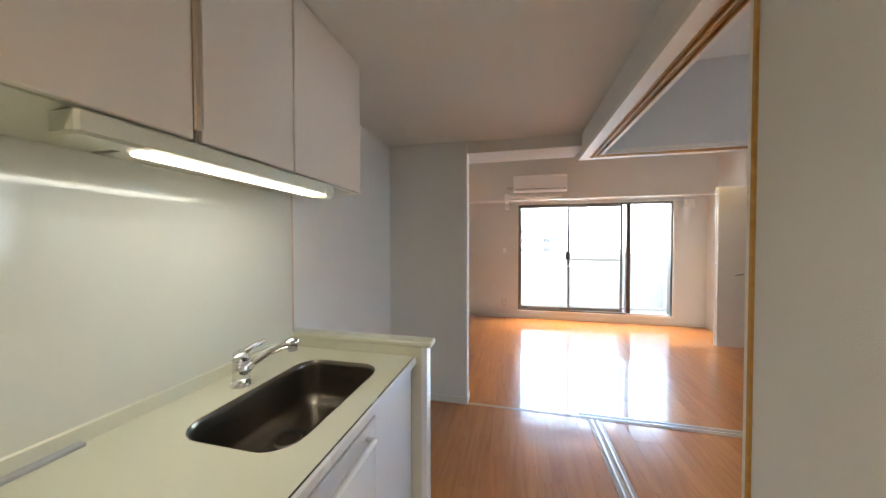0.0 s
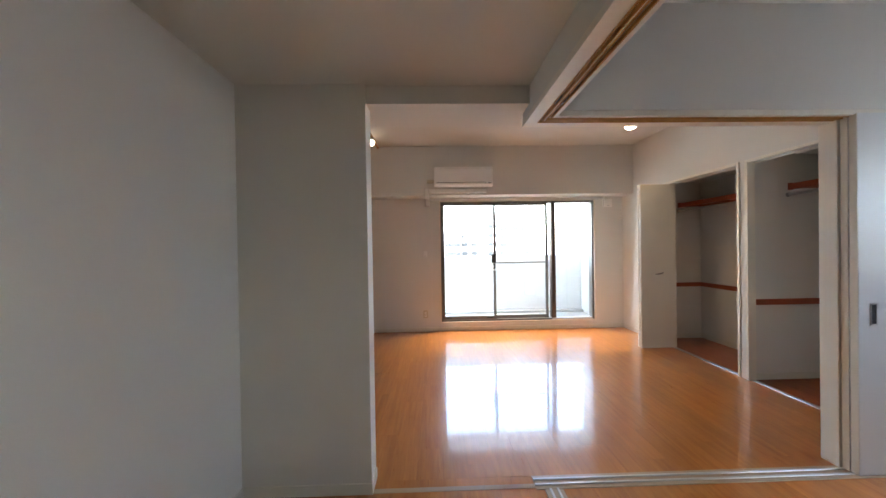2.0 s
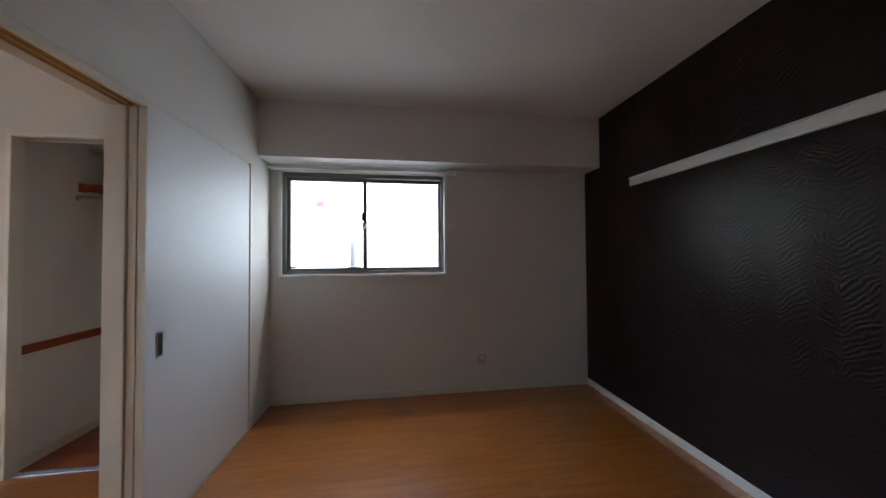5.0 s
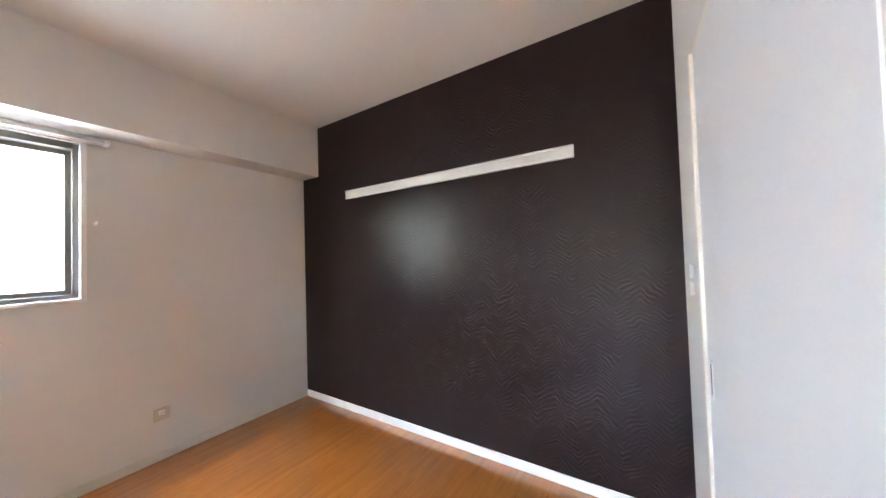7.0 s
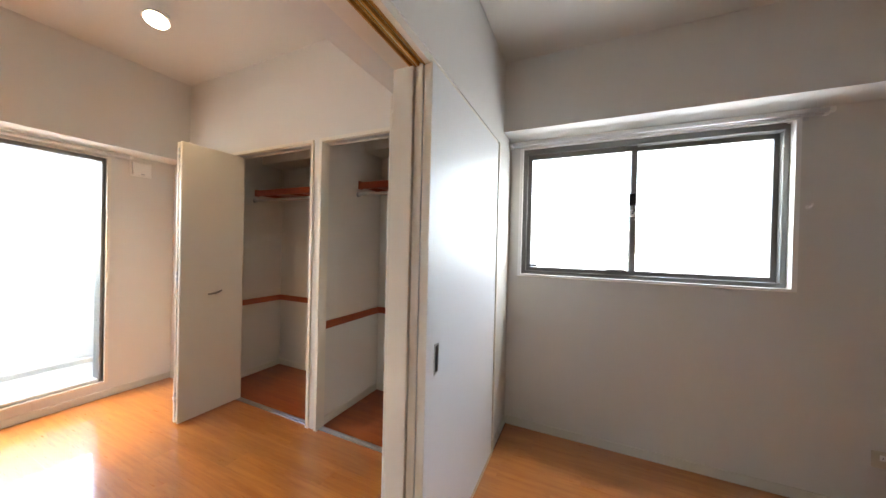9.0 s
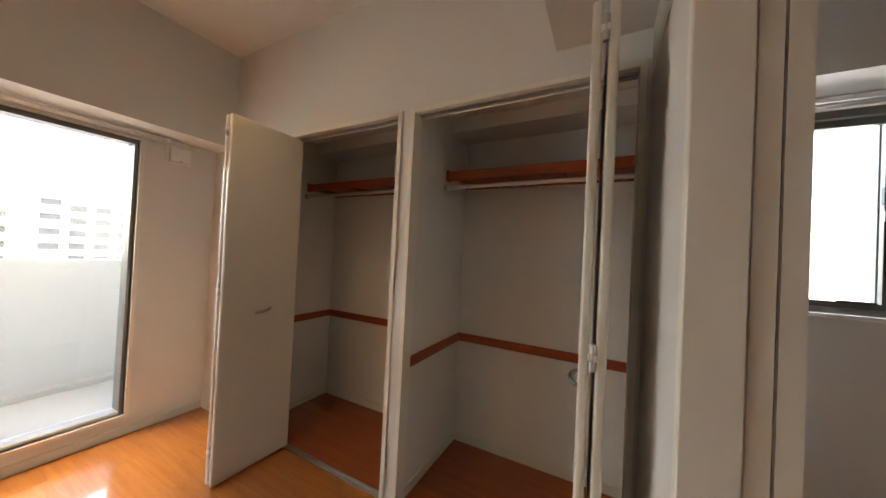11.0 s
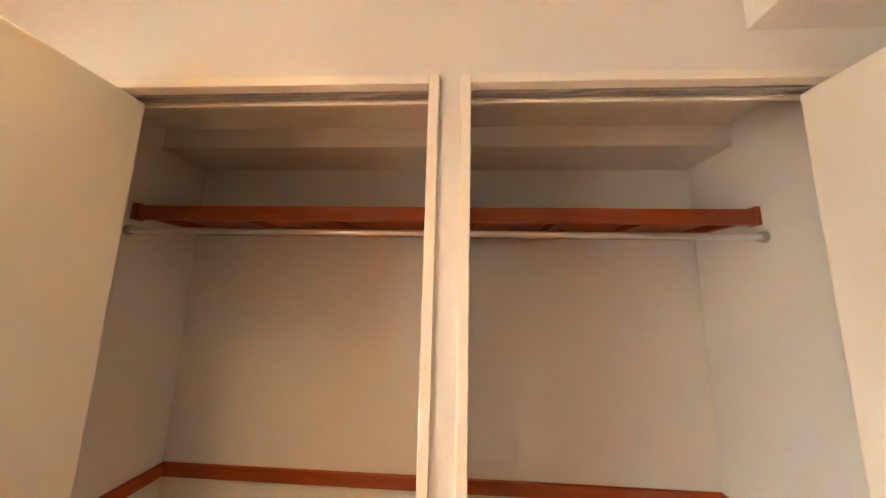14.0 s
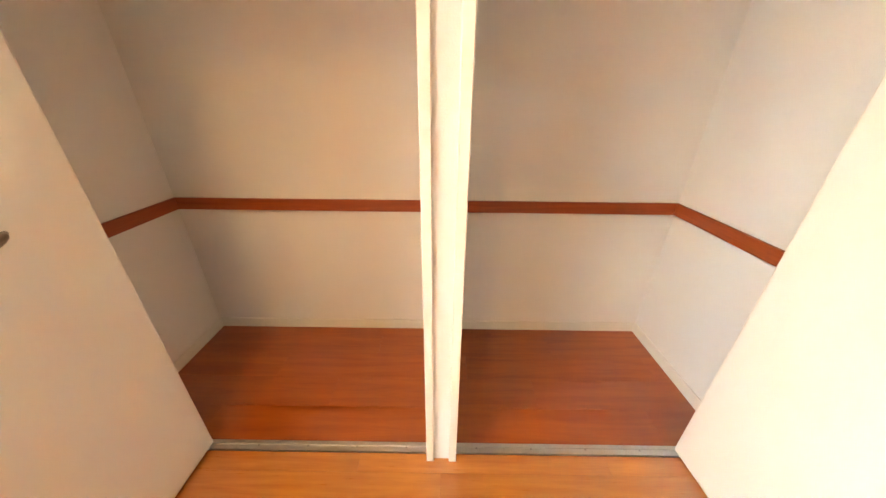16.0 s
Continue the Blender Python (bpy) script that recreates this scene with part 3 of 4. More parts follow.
trim_u("trim_closet_1", RY0, RY1)
trim_u("trim_closet_2", LY0, LY1)
for k, (a, b) in enumerate(((RY0, RY1), (LY0, LY1))):
    root = empty(f"closet_track_{k + 1}", "aluminium folding door track in floor and head", "door track", kind="structure")
    part("head_track", boxes([(XC + 0.022, XC + 0.028, a + 0.001, b - 0.001, CZ - 0.004, CZ + 0.02), (XC + 0.046, XC + 0.053, a + 0.001, b - 0.001, CZ - 0.006, CZ + 0.02)]), M_ALU, root)
    part("head_slot", box(XC + 0.028, XC + 0.046, a + 0.001, b - 0.001, CZ + 0.004, CZ + 0.02), M_GREY, root)
    part("floor_rail", boxes([(XC + 0.018, XC + 0.032, a + 0.001, b - 0.001, -0.003, 0.006), (XC + 0.040, XC + 0.054, a + 0.001, b - 0.001, -0.003, 0.006), (XC + 0.032, XC + 0.040, a + 0.001, b - 0.001, -0.003, 0.002)]), M_ALU, root)
    for i in range(5):
        y = a + 0.08 + i * (b - a - 0.16) / 4
        part("screw", rod((XC + 0.036, y, 0.0), (XC + 0.036, y, 0.0035), 0.004, seg=10), M_GREY, root)


def closet_door(sign, at, label, w):
    """A folded pair of leaves standing out from the closet front; sign: to which side the open face looks (+1: +y)."""
    root = empty("closet_door", label, "folding door", "folding closet doors", at=at)
    t, n = 0.027, 0.014
    z0, z1 = 0.012, CZ - 0.012
    s = sign
    def slab(y0, y1, name, lab):
        bm = box(-w, 0, min(y0, y1), max(y0, y1), z0, z1, 0.011, seg=4)
        return part(name, bm, M_BIFOLD, root, lab)
    a = slab(-s * (n / 2), -s * (n / 2 + t), "hinged_leaf", "")
    b = slab(s * (n / 2), s * (n / 2 + t), "open_leaf", "")
    for z in (0.20, 1.078, 1.962):
        h = part("hinge", rod((-w - 0.002, 0, z - 0.035), (-w - 0.002, 0, z + 0.035), 0.0085, seg=12), M_ALU, a, "steel barrel hinge")
        part("knuckle", boxes([(-w - 0.010, -w + 0.012, -0.012, 0.012, z - 0.010, z + 0.010)], 0.002), M_PLASTIC, a, "pale hinge collar")
    f = s * (n / 2 + t)
    xs = [-0.266 + 0.096 * i / 8 for i in range(9)]
    bow = tube([(x, f + s * 0.026 * math.sin(math.pi * i / 8) ** 0.7 if 0 < i < 8 else f, 0.938 + 0.22 * (x + 0.218)) for i, x in enumerate(xs)], [0.0055 + 0.0035 * math.sin(math.pi * i / 8) for i in range(9)], 10)
    part("handle", bow, M_SATIN, b, "curved satin metal pull", smooth=True)
    part("pivot", rod((-0.03, -s * (n / 2 + t / 2), z1 - 0.005), (-0.03, -s * (n / 2 + t / 2), z1 + 0.014), 0.006, seg=10), M_GREY, root)
    part("foot_pivot", rod((-0.03, -s * (n / 2 + t / 2), -0.002), (-0.03, -s * (n / 2 + t / 2), z0 + 0.005), 0.006, seg=10), M_GREY, root)
    return root


closet_door(-1, pose(XC + 0.042, 2.132, 0, 0, 0, -0.5), "cream folding closet door folded open beside the window", 0.45)
closet_door(1, pose(XC + 0.042, 0.318, 0, 0, 0, 2.3), "cream folding closet door folded open beside the sliding doors", 0.452)


def closet_bay(y0, y1, label):
    band = empty("wall_band", "reddish wooden band round the closet walls", "wall trim", "closet wall bands")
    z0, z1, d = 0.712, 0.768, 0.014
    part("back_board", box(XE - d, XE, y0 + d, y1 - d, z0, z1, 0.002), M_WOOD, band)
    part("side_board", box(XC + 0.062, XE, y0, y0 + d, z0, z1, 0.002), M_WOODX, band)
    part("side_board", box(XC + 0.062, XE, y1 - d, y1, z0, z1, 0.002), M_WOODX, band)
    shelf = empty("closet_shelf", label, "shelf", "closet shelves")
    part("front_board", box(2.836, 2.856, y0 + 0.004, y1 - 0.004, 1.800, 1.858, 0.004), M_WOOD, shelf)
    part("back_ledger", box(XE - 0.02, XE, y0 + 0.004, y1 - 0.004, 1.80, 1.845, 0.002), M_WOOD, shelf)
    part("shelf_panel", box(2.856, XE - 0.02, y0 + 0.004, y1 - 0.004, 1.835, 1.847), M_WOOD, shelf)
    k = 4
    for i in range(k):
        y = y0 + 0.06 + (y1 - y0 - 0.12) * i / (k - 1)
        part("slat", box(2.856, XE - 0.02, y - 0.014, y + 0.014, 1.805, 1.835, 0.002), M_WOODX, shelf)
    for e in (y0 + 0.004, y1 - 0.022):
        part("end_block", box(2.826, 2.868, e, e + 0.018, 1.798, 1.866, 0.003), M_WOODX, shelf)
    pole = empty("clothes_rail", "satin aluminium clothes rail below the shelf", "clothes rail", "closet clothes rails")
    part("pole", rod((2.833, y0 + 0.012, 1.755), (2.833, y1 - 0.012, 1.755), 0.0125, seg=20), M_ALU, pole, smooth=False)
    for e, s in ((y0, 1), (y1, -1)):
        part("end_cup", rod((2.833, e, 1.755), (2.833, e + s * 0.016, 1.755), 0.021, seg=20, r2=0.018), M_GREY, pole, "grey plastic end cup")


closet_bay(CY0, RY1 + 0.02, "reddish wooden closet shelf with a deep front board")
closet_bay(LY0 - 0.02, CY1, "reddish wooden closet shelf with a deep front board")

# ---- living room things ----
ac = empty("air_conditioner", "white wall-mounted split air conditioner above the balcony window", "air conditioner")
AY = YW - 0.27
bm = bmesh.new()
prof = [(AY, 2.182), (AY - 0.125, 2.162), (AY - 0.165, 2.185), (AY - 0.185, 2.225), (AY - 0.188, 2.395), (AY - 0.165, 2.436), (AY, 2.440)]
ends = [[bm.verts.new((x, y, z)) for y, z in prof] for x in (-0.525, 0.305)]
for i in range(len(prof)):
    j = (i + 1) % len(prof)
    bm.faces.new((ends[0][i], ends[0][j], ends[1][j], ends[1][i]))
bm.faces.new(ends[0][::-1])
bm.faces.new(ends[1])
bmesh.ops.recalc_face_normals(bm, faces=bm.faces[:])
bmesh.ops.bevel(bm, geom=[e for e in bm.edges if abs(e.verts[0].co.x - e.verts[1].co.x) < 0.01], offset=0.006, segments=2, affect="EDGES")
part("body", bm, M_SKIRTW, ac)
part("front_panel", box(-0.518, 0.298, AY - 0.193, AY - 0.187, 2.234, 2.393, 0.002), M_SKIRTW, ac)
part("outlet_slot", box(-0.485, 0.205, AY - 0.184, AY - 0.16, 2.196, 2.217), M_BLACK, ac, "dark air outlet slot")
part("flap", box(-0.483, 0.203, AY - 0.187, AY - 0.183, 2.190, 2.211, 0.001), M_PLASTIC, ac)
part("indicator", box(0.232, 0.282, AY - 0.1885, AY - 0.184, 2.196, 2.212), M_GREY, ac)
pipe = empty("pipe_cover", "white pipe duct of the air conditioner", "pipe cover")
part("duct", box(-0.60, 0.24, AY - 0.062, AY - 0.001, 2.092, 2.152, 0.008), M_PLASTIC, pipe)
part("wall_bracket", box(-0.63, -0.527, AY - 0.05, AY - 0.001, 2.235, 2.285, 0.006), M_SOCKET, pipe, "cream wall bracket")
part("elbow", box(-0.668, -0.60, AY - 0.075, AY - 0.001, 2.060, 2.160, 0.012), M_PLASTIC, pipe)
part("drop", box(-0.668, -0.60, YW - 0.10, YW - 0.001, 1.93, 2.06, 0.012), M_PLASTIC, pipe)
part("joint_cover", box(-0.664, -0.604, AY - 0.06, YW - 0.02, 2.040, 2.062, 0.004), M_PLASTIC, pipe)


def plate(name, at, label, category, kind="socket", w=0.07, h=0.12):
    """A wall plate that looks along -y of its own axes."""
    root = empty(name, label, category, "wall plates", at=at)
    part("plate", box(-w / 2, w / 2, -0.008, 0, -h / 2, h / 2, 0.003), M_SOCKET if kind in ("socket", "single") else M_PLASTIC, root)
    if kind in ("socket", "single"):
        for z in ((0.022, -0.022) if kind == "socket" else (0.012,)):
            face = part("outlet", box(-0.016, 0.016, -0.010, -0.007, z - 0.014, z + 0.014, 0.001), M_SKIRTW, root)
            for x in (-0.006, 0.006):
                part("slot", box(x - 0.0012, x + 0.0012, -0.0108, -0.0098, z - 0.006, z + 0.006), M_BLACK, face)
    elif kind == "switch":
        part("rocker", box(-0.014, 0.014, -0.012, -0.007, -0.03, 0.03, 0.002), M_SKIRTW, root)
    else:
        part("cover", box(-w / 2 + 0.014, w / 2 - 0.014, -0.038, -0.018, -h / 2 + 0.012, h / 2 - 0.012, 0.004), M_PLASTIC, root)
        # grey puts the shaded seam round the cover into colour
        part("core", box(-w / 2 + 0.016, w / 2 - 0.016, -0.019, -0.007, -h / 2 + 0.014, h / 2 - 0.014), M_GREY, root, "grey vent core, its shade put in the colour")
        part("grip", box(-0.012, 0.012, -0.041, -0.037, -h / 2 + 0.016, -h / 2 + 0.022), M_GREY, root)
    return root


plate("wall_socket", pose(XE, -1.925, 0.31, 0, 0, -90), "cream square wall socket on the outer wall", "socket", "single", w=0.085, h=0.085)
plate("wall_socket", pose(-0.69, YW, 0.27), "cream wall socket beside the balcony window", "socket")
plate("wall_switch", pose(-0.68, YW, 1.20), "small white wall plate beside the balcony window", "switch", "blank", 0.06, 0.09)
plate("air_vent", pose(2.185, YW, 1.962), "square white wall air vent cover", "air vent", "vent", 0.15, 0.13)
plate("wall_switch", pose(LX, -2.78, 1.24, 0, 0, 90), "white light switch beside the dark wall", "switch", "switch", 0.05, 0.05)
plate("wall_switch", pose(LX, -2.78, 1.17, 0, 0, 90), "white light switch beside the dark wall", "switch", "switch", 0.05, 0.05)



def disc_light(x, y, label):
    """A flat round spotlight on a short stem; x, y: its foot on the ceiling."""
    root = empty("ceiling_spotlight", label, "ceiling light", "ceiling spotlights")
    part("base", rod((x, y, ZL - 0.02), (x, y, ZL), 0.045, seg=24), M_PLASTIC, root)
    part("stem", rod((x - 0.04, y - 0.055, 2.735), (x, y, ZL - 0.018), 0.010, seg=12), M_PLASTIC, root)
    part("housing", rod((x - 0.053, y - 0.074, 2.687), (x - 0.043, y - 0.059, 2.742), 0.067, seg=32, r2=0.022), M_GREY, root)
    part("bulb", rod((x - 0.0536, y - 0.0749, 2.6837), (x - 0.0525, y - 0.0732, 2.690), 0.058, seg=40), M_BULB, root, "glowing warm lens")
    return root


disc_light(1.84, 1.98, "round ceiling spotlight with a warm lit face")
track = empty("lighting_track", "slim brown ceiling lighting track", "lighting track")
part("bar", box(-1.352, -1.322, 2.20, 2.88, ZL - 0.025, ZL, 0.003), M_GOLD, track)
sp = empty("ceiling_spotlight", "spotlight with a warm lit face on the lighting track", "ceiling light", "ceiling spotlights")
part("base", box(-1.36, -1.314, 2.42, 2.50, ZL - 0.055, ZL - 0.025, 0.004), M_PLASTIC, sp)
part("stem", rod((-1.345, 2.45, 2.70), (-1.337, 2.46, ZL - 0.053), 0.008, seg=10), M_PLASTIC, sp)
part("housing", rod((-1.335, 2.40, 2.685), (-1.375, 2.47, 2.735), 0.037, seg=24, r2=0.030), M_PLASTIC, sp)
part("bulb", rod((-1.331, 2.393, 2.680), (-1.335, 2.40, 2.6855), 0.034, seg=24), M_BULB, sp, "glowing warm lens")

# ---- side room things ----
rail = empty("picture_rail", "cream wooden hanging rail on the dark wall", "wall rail")
part("board", box(0.615, 2.512, YD, YD + 0.016, 1.876, 1.934, 0.003), M_RAIL, rail)
part("top_lip", box(0.615, 2.512, YD, YD + 0.024, 1.934, 1.942, 0.002), M_RAIL, rail)
part("bottom_lip", box(0.615, 2.512, YD, YD + 0.022, 1.870, 1.876, 0.002), M_RAIL, rail)

hook = empty("curtain_hook", "small white tieback hook on the wall beside the window", "hook", at=pose(XE, -1.625, 1.60, 0, 0, -90))
part("foot", rod((0, 0, 0), (0, -0.005, 0), 0.012, seg=16), M_SKIRTW, hook)
part("prong", tube([(0, -0.004, 0), (0, -0.024, 0.0), (0, -0.034, 0.005), (0, -0.036, 0.016)], [0.004, 0.004, 0.004, 0.0035], 10), M_SKIRTW, hook, smooth=True)

# ---- kitchen ----
CF, CT, CE = -0.922, 0.85, -1.242   # counter front, height, end beside the ledge


def rounded(cx, cy, hx, hy, r, n=8):
    pts = []
    for sx, sy, a0 in ((1, 1, 0), (-1, 1, 90), (-1, -1, 180), (1, -1, 270)):
        for i in range(n + 1):
            a = radians(a0 + 90 * i / n)
            pts.append((cx + sx * (hx - r) + r * math.cos(a), cy + sy * (hy - r) + r * math.sin(a)))
    return pts


worktop = empty("worktop", "cream stone-effect kitchen worktop with a sink opening", "worktop")
bm = bmesh.new()
SX, SY, HX, HY = -1.185, -1.635, 0.172, 0.272
inner = rounded(SX, SY, HX, HY, 0.085)
x0, x1, y0, y1 = XL + 0.02, CF, -2.05, CE
top, low, out_t = [], [], []
for x, y in inner:
    dx, dy = x - SX, y - SY
    k = min(((x1 - SX) / dx if dx > 0 else (x0 - SX) / dx) if abs(dx) > 1e-6 else 1e9, ((y1 - SY) / dy if dy > 0 else (y0 - SY) / dy) if abs(dy) > 1e-6 else 1e9)
    ox, oy = SX + dx * k, SY + dy * k
    top.append(bm.verts.new((x, y, CT)))
    low.append(bm.verts.new((x, y, CT - 0.035)))
    out_t.append(bm.verts.new((ox, oy, CT)))
N = len(inner)
for i in range(N):
    j = (i + 1) % N
    bm.faces.new((top[i], out_t[i], out_t[j], top[j]))
    bm.faces.new((top[j], low[j], low[i], top[i]))
    a, b = out_t[i].co, out_t[j].co
    if abs(a.x - b.x) > 1e-4 and abs(a.y - b.y) > 1e-4:
        c = Vector(((a.x if abs(a.x - x0) < 1e-4 or abs(a.x - x1) < 1e-4 else b.x), (a.y if abs(a.y - y0) < 1e-4 or abs(a.y - y1) < 1e-4 else b.y), CT))
        v = bm.verts.new(c)
        bm.faces.new((out_t[i], v, out_t[j]))
box(x0, x1, YK + 0.3, y0, CT - 0.035, CT, bm=bm)
bmesh.ops.recalc_face_normals(bm, faces=bm.faces[:])
part("slab", bm, M_COUNTER, worktop)
part("front_edge", box(CF, CF + 0.012, YK + 0.3, CE, CT - 0.035, CT - 0.001, 0.005), M_CABW, worktop, "white rounded front edge")
part("upstand", box(XL, XL + 0.026, YK + 0.3, CE, CT - 0.035, CT + 0.045, 0.004), M_COUNTER, worktop)
part("rear_grille", box(XL + 0.026, XL + 0.050, -3.0, -1.98, CT, CT + 0.010, 0.002), M_GREY, worktop, "grey metal strip along the wall")

sink = empty("kitchen_sink", "rounded stainless steel sink bowl set into the worktop", "sink")
bm = bmesh.new()
levels = [(0.0, 0.0, 0.0012), (-0.003, -0.003, -0.001), (-0.005, -0.005, -0.02), (-0.012, -0.012, -0.13), (-0.03, -0.03, -0.165), (-0.07, -0.07, -0.175)]
rings = []
for gx, gy, dz in levels:
    rings.append([bm.verts.new((x, y, CT + dz)) for x, y in rounded(SX, SY, HX + gx, HY + gy, max(0.02, 0.085 + gx))])
for a, b in zip(rings, rings[1:]):
    for i in range(N):
        bm.faces.new((a[i], a[(i + 1) % N], b[(i + 1) % N], b[i]))
bm.faces.new(rings[-1])
bmesh.ops.recalc_face_normals(bm, faces=bm.faces[:])
for f in bm.faces:
    f.normal_flip()
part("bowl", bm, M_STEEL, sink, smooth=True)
drain = part("drain_ring", rod((SX - 0.052, -1.625, CT - 0.176), (SX - 0.052, -1.625, CT - 0.171), 0.062, seg=32), M_CHROME, sink, "round chrome drain ring")
part("drain_lid", rod((SX - 0.052, -1.625, CT - 0.171), (SX - 0.052, -1.625, CT - 0.166), 0.045, seg=32, r2=0.038), M_STEEL, drain)

tap = empty("kitchen_tap", "chrome single-lever kitchen mixer tap", "tap")
TX, TY = -1.422, -1.630
part("foot", rod((TX, TY, CT), (TX, TY, CT + 0.012), 0.034, seg=24, r2=0.031), M_CHROME, tap)
part("body", rod((TX, TY, CT + 0.010), (TX, TY, CT + 0.092), 0.028, seg=24, r2=0.025), M_CHROME, tap, smooth=True)
part("cap", tube([(TX, TY, CT + 0.090), (TX, TY, CT + 0.106), (TX + 0.004, TY, CT + 0.118)], [0.028, 0.027, 0.016], 20), M_CHROME, tap, smooth=True)
part("lever", tube([(TX - 0.005, TY - 0.004, CT + 0.106), (TX + 0.018, TY + 0.028, CT + 0.126), (TX + 0.042, TY + 0.064, CT + 0.141)], [0.014, 0.010, 0.008], 12), M_CHROME, tap, smooth=True)
sp_out = part("spout", tube([(TX + 0.010, TY + 0.006, CT + 0.046), (TX + 0.040, TY + 0.026, CT + 0.080), (TX + 0.078, TY + 0.050, CT + 0.110), (TX + 0.112, TY + 0.072, CT + 0.128), (TX + 0.135, TY + 0.087, CT + 0.131), (TX + 0.152, TY + 0.098, CT + 0.126)],
                            [0.014, 0.013, 0.013, 0.016, 0.020, 0.015], 14), M_CHROME, tap, smooth=True)
part("nozzle", rod((TX + 0.138, TY + 0.088, CT + 0.102), (TX + 0.137, TY + 0.087, CT + 0.124), 0.016, seg=18), M_GREY, sp_out, "grey spray head")

setting("backsplash", box(XL, XL + 0.020, YK + 0.3, CE + 0.006, CT + 0.045, 1.574), M_SPLASH, "glossy cream kitchen wall panel", "wall panel")
setting("backsplash_bead", box(XL, XL + 0.024, CE + 0.006, CE + 0.016, CT + 0.068, 1.574, 0.002), M_GRIP, "slim edge bead of the kitchen wall panel", "trim")

ledge = empty("kitchen_ledge", "cream ledge panel closing the end of the kitchen counter", "counter end")
part("end_panel", box(XL, -0.888, CE + 0.002, -1.186, 0, 0.892), M_COUNTER, ledge)
part("edge_strip", box(-0.888, -0.862, CE + 0.003, -1.185, 0, 0.892, 0.002), M_CABW, ledge, "white edge strip")
bm = box(XL, -0.842, CE - 0.006, -1.168, 0.892, 0.917, 0.010, seg=3)
part("top_board", bm, M_COUNTER, ledge)


def base_unit(y0, y1, label, kind, high=0.036):
    root = empty("base_cabinet", label, "base cabinet", "kitchen base cabinets")
    part("body", box(XL, CF - 0.03, y0, y1, 0.08, CT - high), M_CABW, root)
    part("plinth", box(XL, CF - 0.07, y0, y1, 0, 0.08), M_GREY, root, "grey recessed plinth")
    if kind == "door":
        d = part("door", box(CF - 0.03, CF - 0.010, y0 + 0.003, y1 - 0.003, 0.09, CT - 0.055, 0.003), M_CABW, root)
        # black colour stands in for the shade below the worktop edge
        part("grip_rail", box(CF - 0.028, CF - 0.012, y0 + 0.003, y1 - 0.003, CT - 0.054, CT - 0.038), M_BLACK, d, "finger grip, black for its shade")
    else:
        part("door", box(CF - 0.03, CF - 0.008, y0 + 0.003, y1 - 0.003, 0.09, CT - 0.14, 0.003), M_CABW, root)
        p = part("control_panel", box(CF - 0.03, CF - 0.006, y0 + 0.003, y1 - 0.003, CT - 0.135, CT - 0.062, 0.003), M_CABW, root)
        # black box in place of the shaded gap below the worktop
        part("gap_shade_strip", box(CF - 0.03, CF - 0.014, y0 + 0.003, y1 - 0.003, CT - 0.060, CT - 0.037), M_BLACK, root, "black strip for the shade under the worktop")
        part("handle", tube([(CF - 0.006, y0 + 0.06, CT - 0.10), (CF + 0.028, y0 + 0.075, CT - 0.09), (CF + 0.028, y1 - 0.075, CT - 0.09), (CF - 0.006, y1 - 0.06, CT - 0.10)], 0.0085, 10), M_PLASTIC, p, "white bar handle", smooth=True)


base_unit(-1.60, CE - 0.002, "white kitchen base cabinet under the sink", "door", 0.2)
base_unit(-2.05, -1.602, "white appliance front with a bar handle", "appliance", 0.2)
base_unit(-2.65, -2.052, "white kitchen base cabinet under the worktop", "door")
base_unit(-3.25, -2.652, "white kitchen base cabinet under the worktop", "door")
base_unit(YK + 0.3, -3.252, "white kitchen base cabinet under the worktop", "door")


def wall_unit(y0, y1, label, strip):
    root = empty("wall_cabinet", label, "wall cabinet", "kitchen wall cabinets")
    part("body", box(XL, -1.218, y0, y1, 1.582, ZK, 0.001), M_COUNTER, root)
    d = part("door", box(-1.218, -1.198, y0 + 0.002, y1 - 0.002, 1.578, ZK - 0.006, 0.003), M_CAB, root)
    if strip:
        part("edge_grip", box(-1.220, -1.194, y1 - 0.002, y1 + 0.014, 1.60, ZK - 0.01, 0.003), M_GRIP, d, "tan metal edge grip")
    part("bottom_board", box(XL, -1.220, y0, y1, 1.575, 1.582), M_COUNTER, root)


wall_unit(-1.625, -1.186, "glossy beige kitchen wall cabinet", False)
wall_unit(-1.932, -1.627, "glossy beige kitchen wall cabinet", False)
wall_unit(-2.55, -1.948, "glossy beige kitchen wall cabinet", True)
wall_unit(-3.20, -2.566, "glossy beige kitchen wall cabinet", False)
wall_unit(YK + 0.3, -3.202, "glossy beige kitchen wall cabinet", False)

tubelight = empty("under_cabinet_light", "slim fluorescent light under the wall cabinets, switched on", "cabinet light")
part("housing", box(-1.275, -1.203, -2.14, -1.452, 1.530, 1.575, 0.006), M_COUNTER, tubelight)
part("diffuser", box(-1.264, -1.206, -2.03, -1.446, 1.524, 1.530, 0.002), M_TUBE, tubelight, "glowing white diffuser")
part("yellowed_end", box(-1.263, -1.207, -1.500, -1.4465, 1.5225, 1.524), M_AGED, tubelight, "yellowed end of the lit diffuser")
part("end_cap", tube([(-1.239, -1.452, 1.552), (-1.239, -1.43, 1.552), (-1.239, -1.385, 1.553), (-1.239, -1.368, 1.556)], [0.030, 0.031, 0.029, 0.018], 20), M_COUNTER, tubelight, "rounded cream end cap", smooth=True)
part("pull_cord", tube([(-1.24, -1.425, 1.525), (-1.24, -1.441, 1.45), (-1.241, -1.44, 1.385), (-1.241, -1.44, 1.377)], [0.0005, 0.0005, 0.0005, 0.004], 6), M_SOCKET, tubelight, "thin white pull cord")

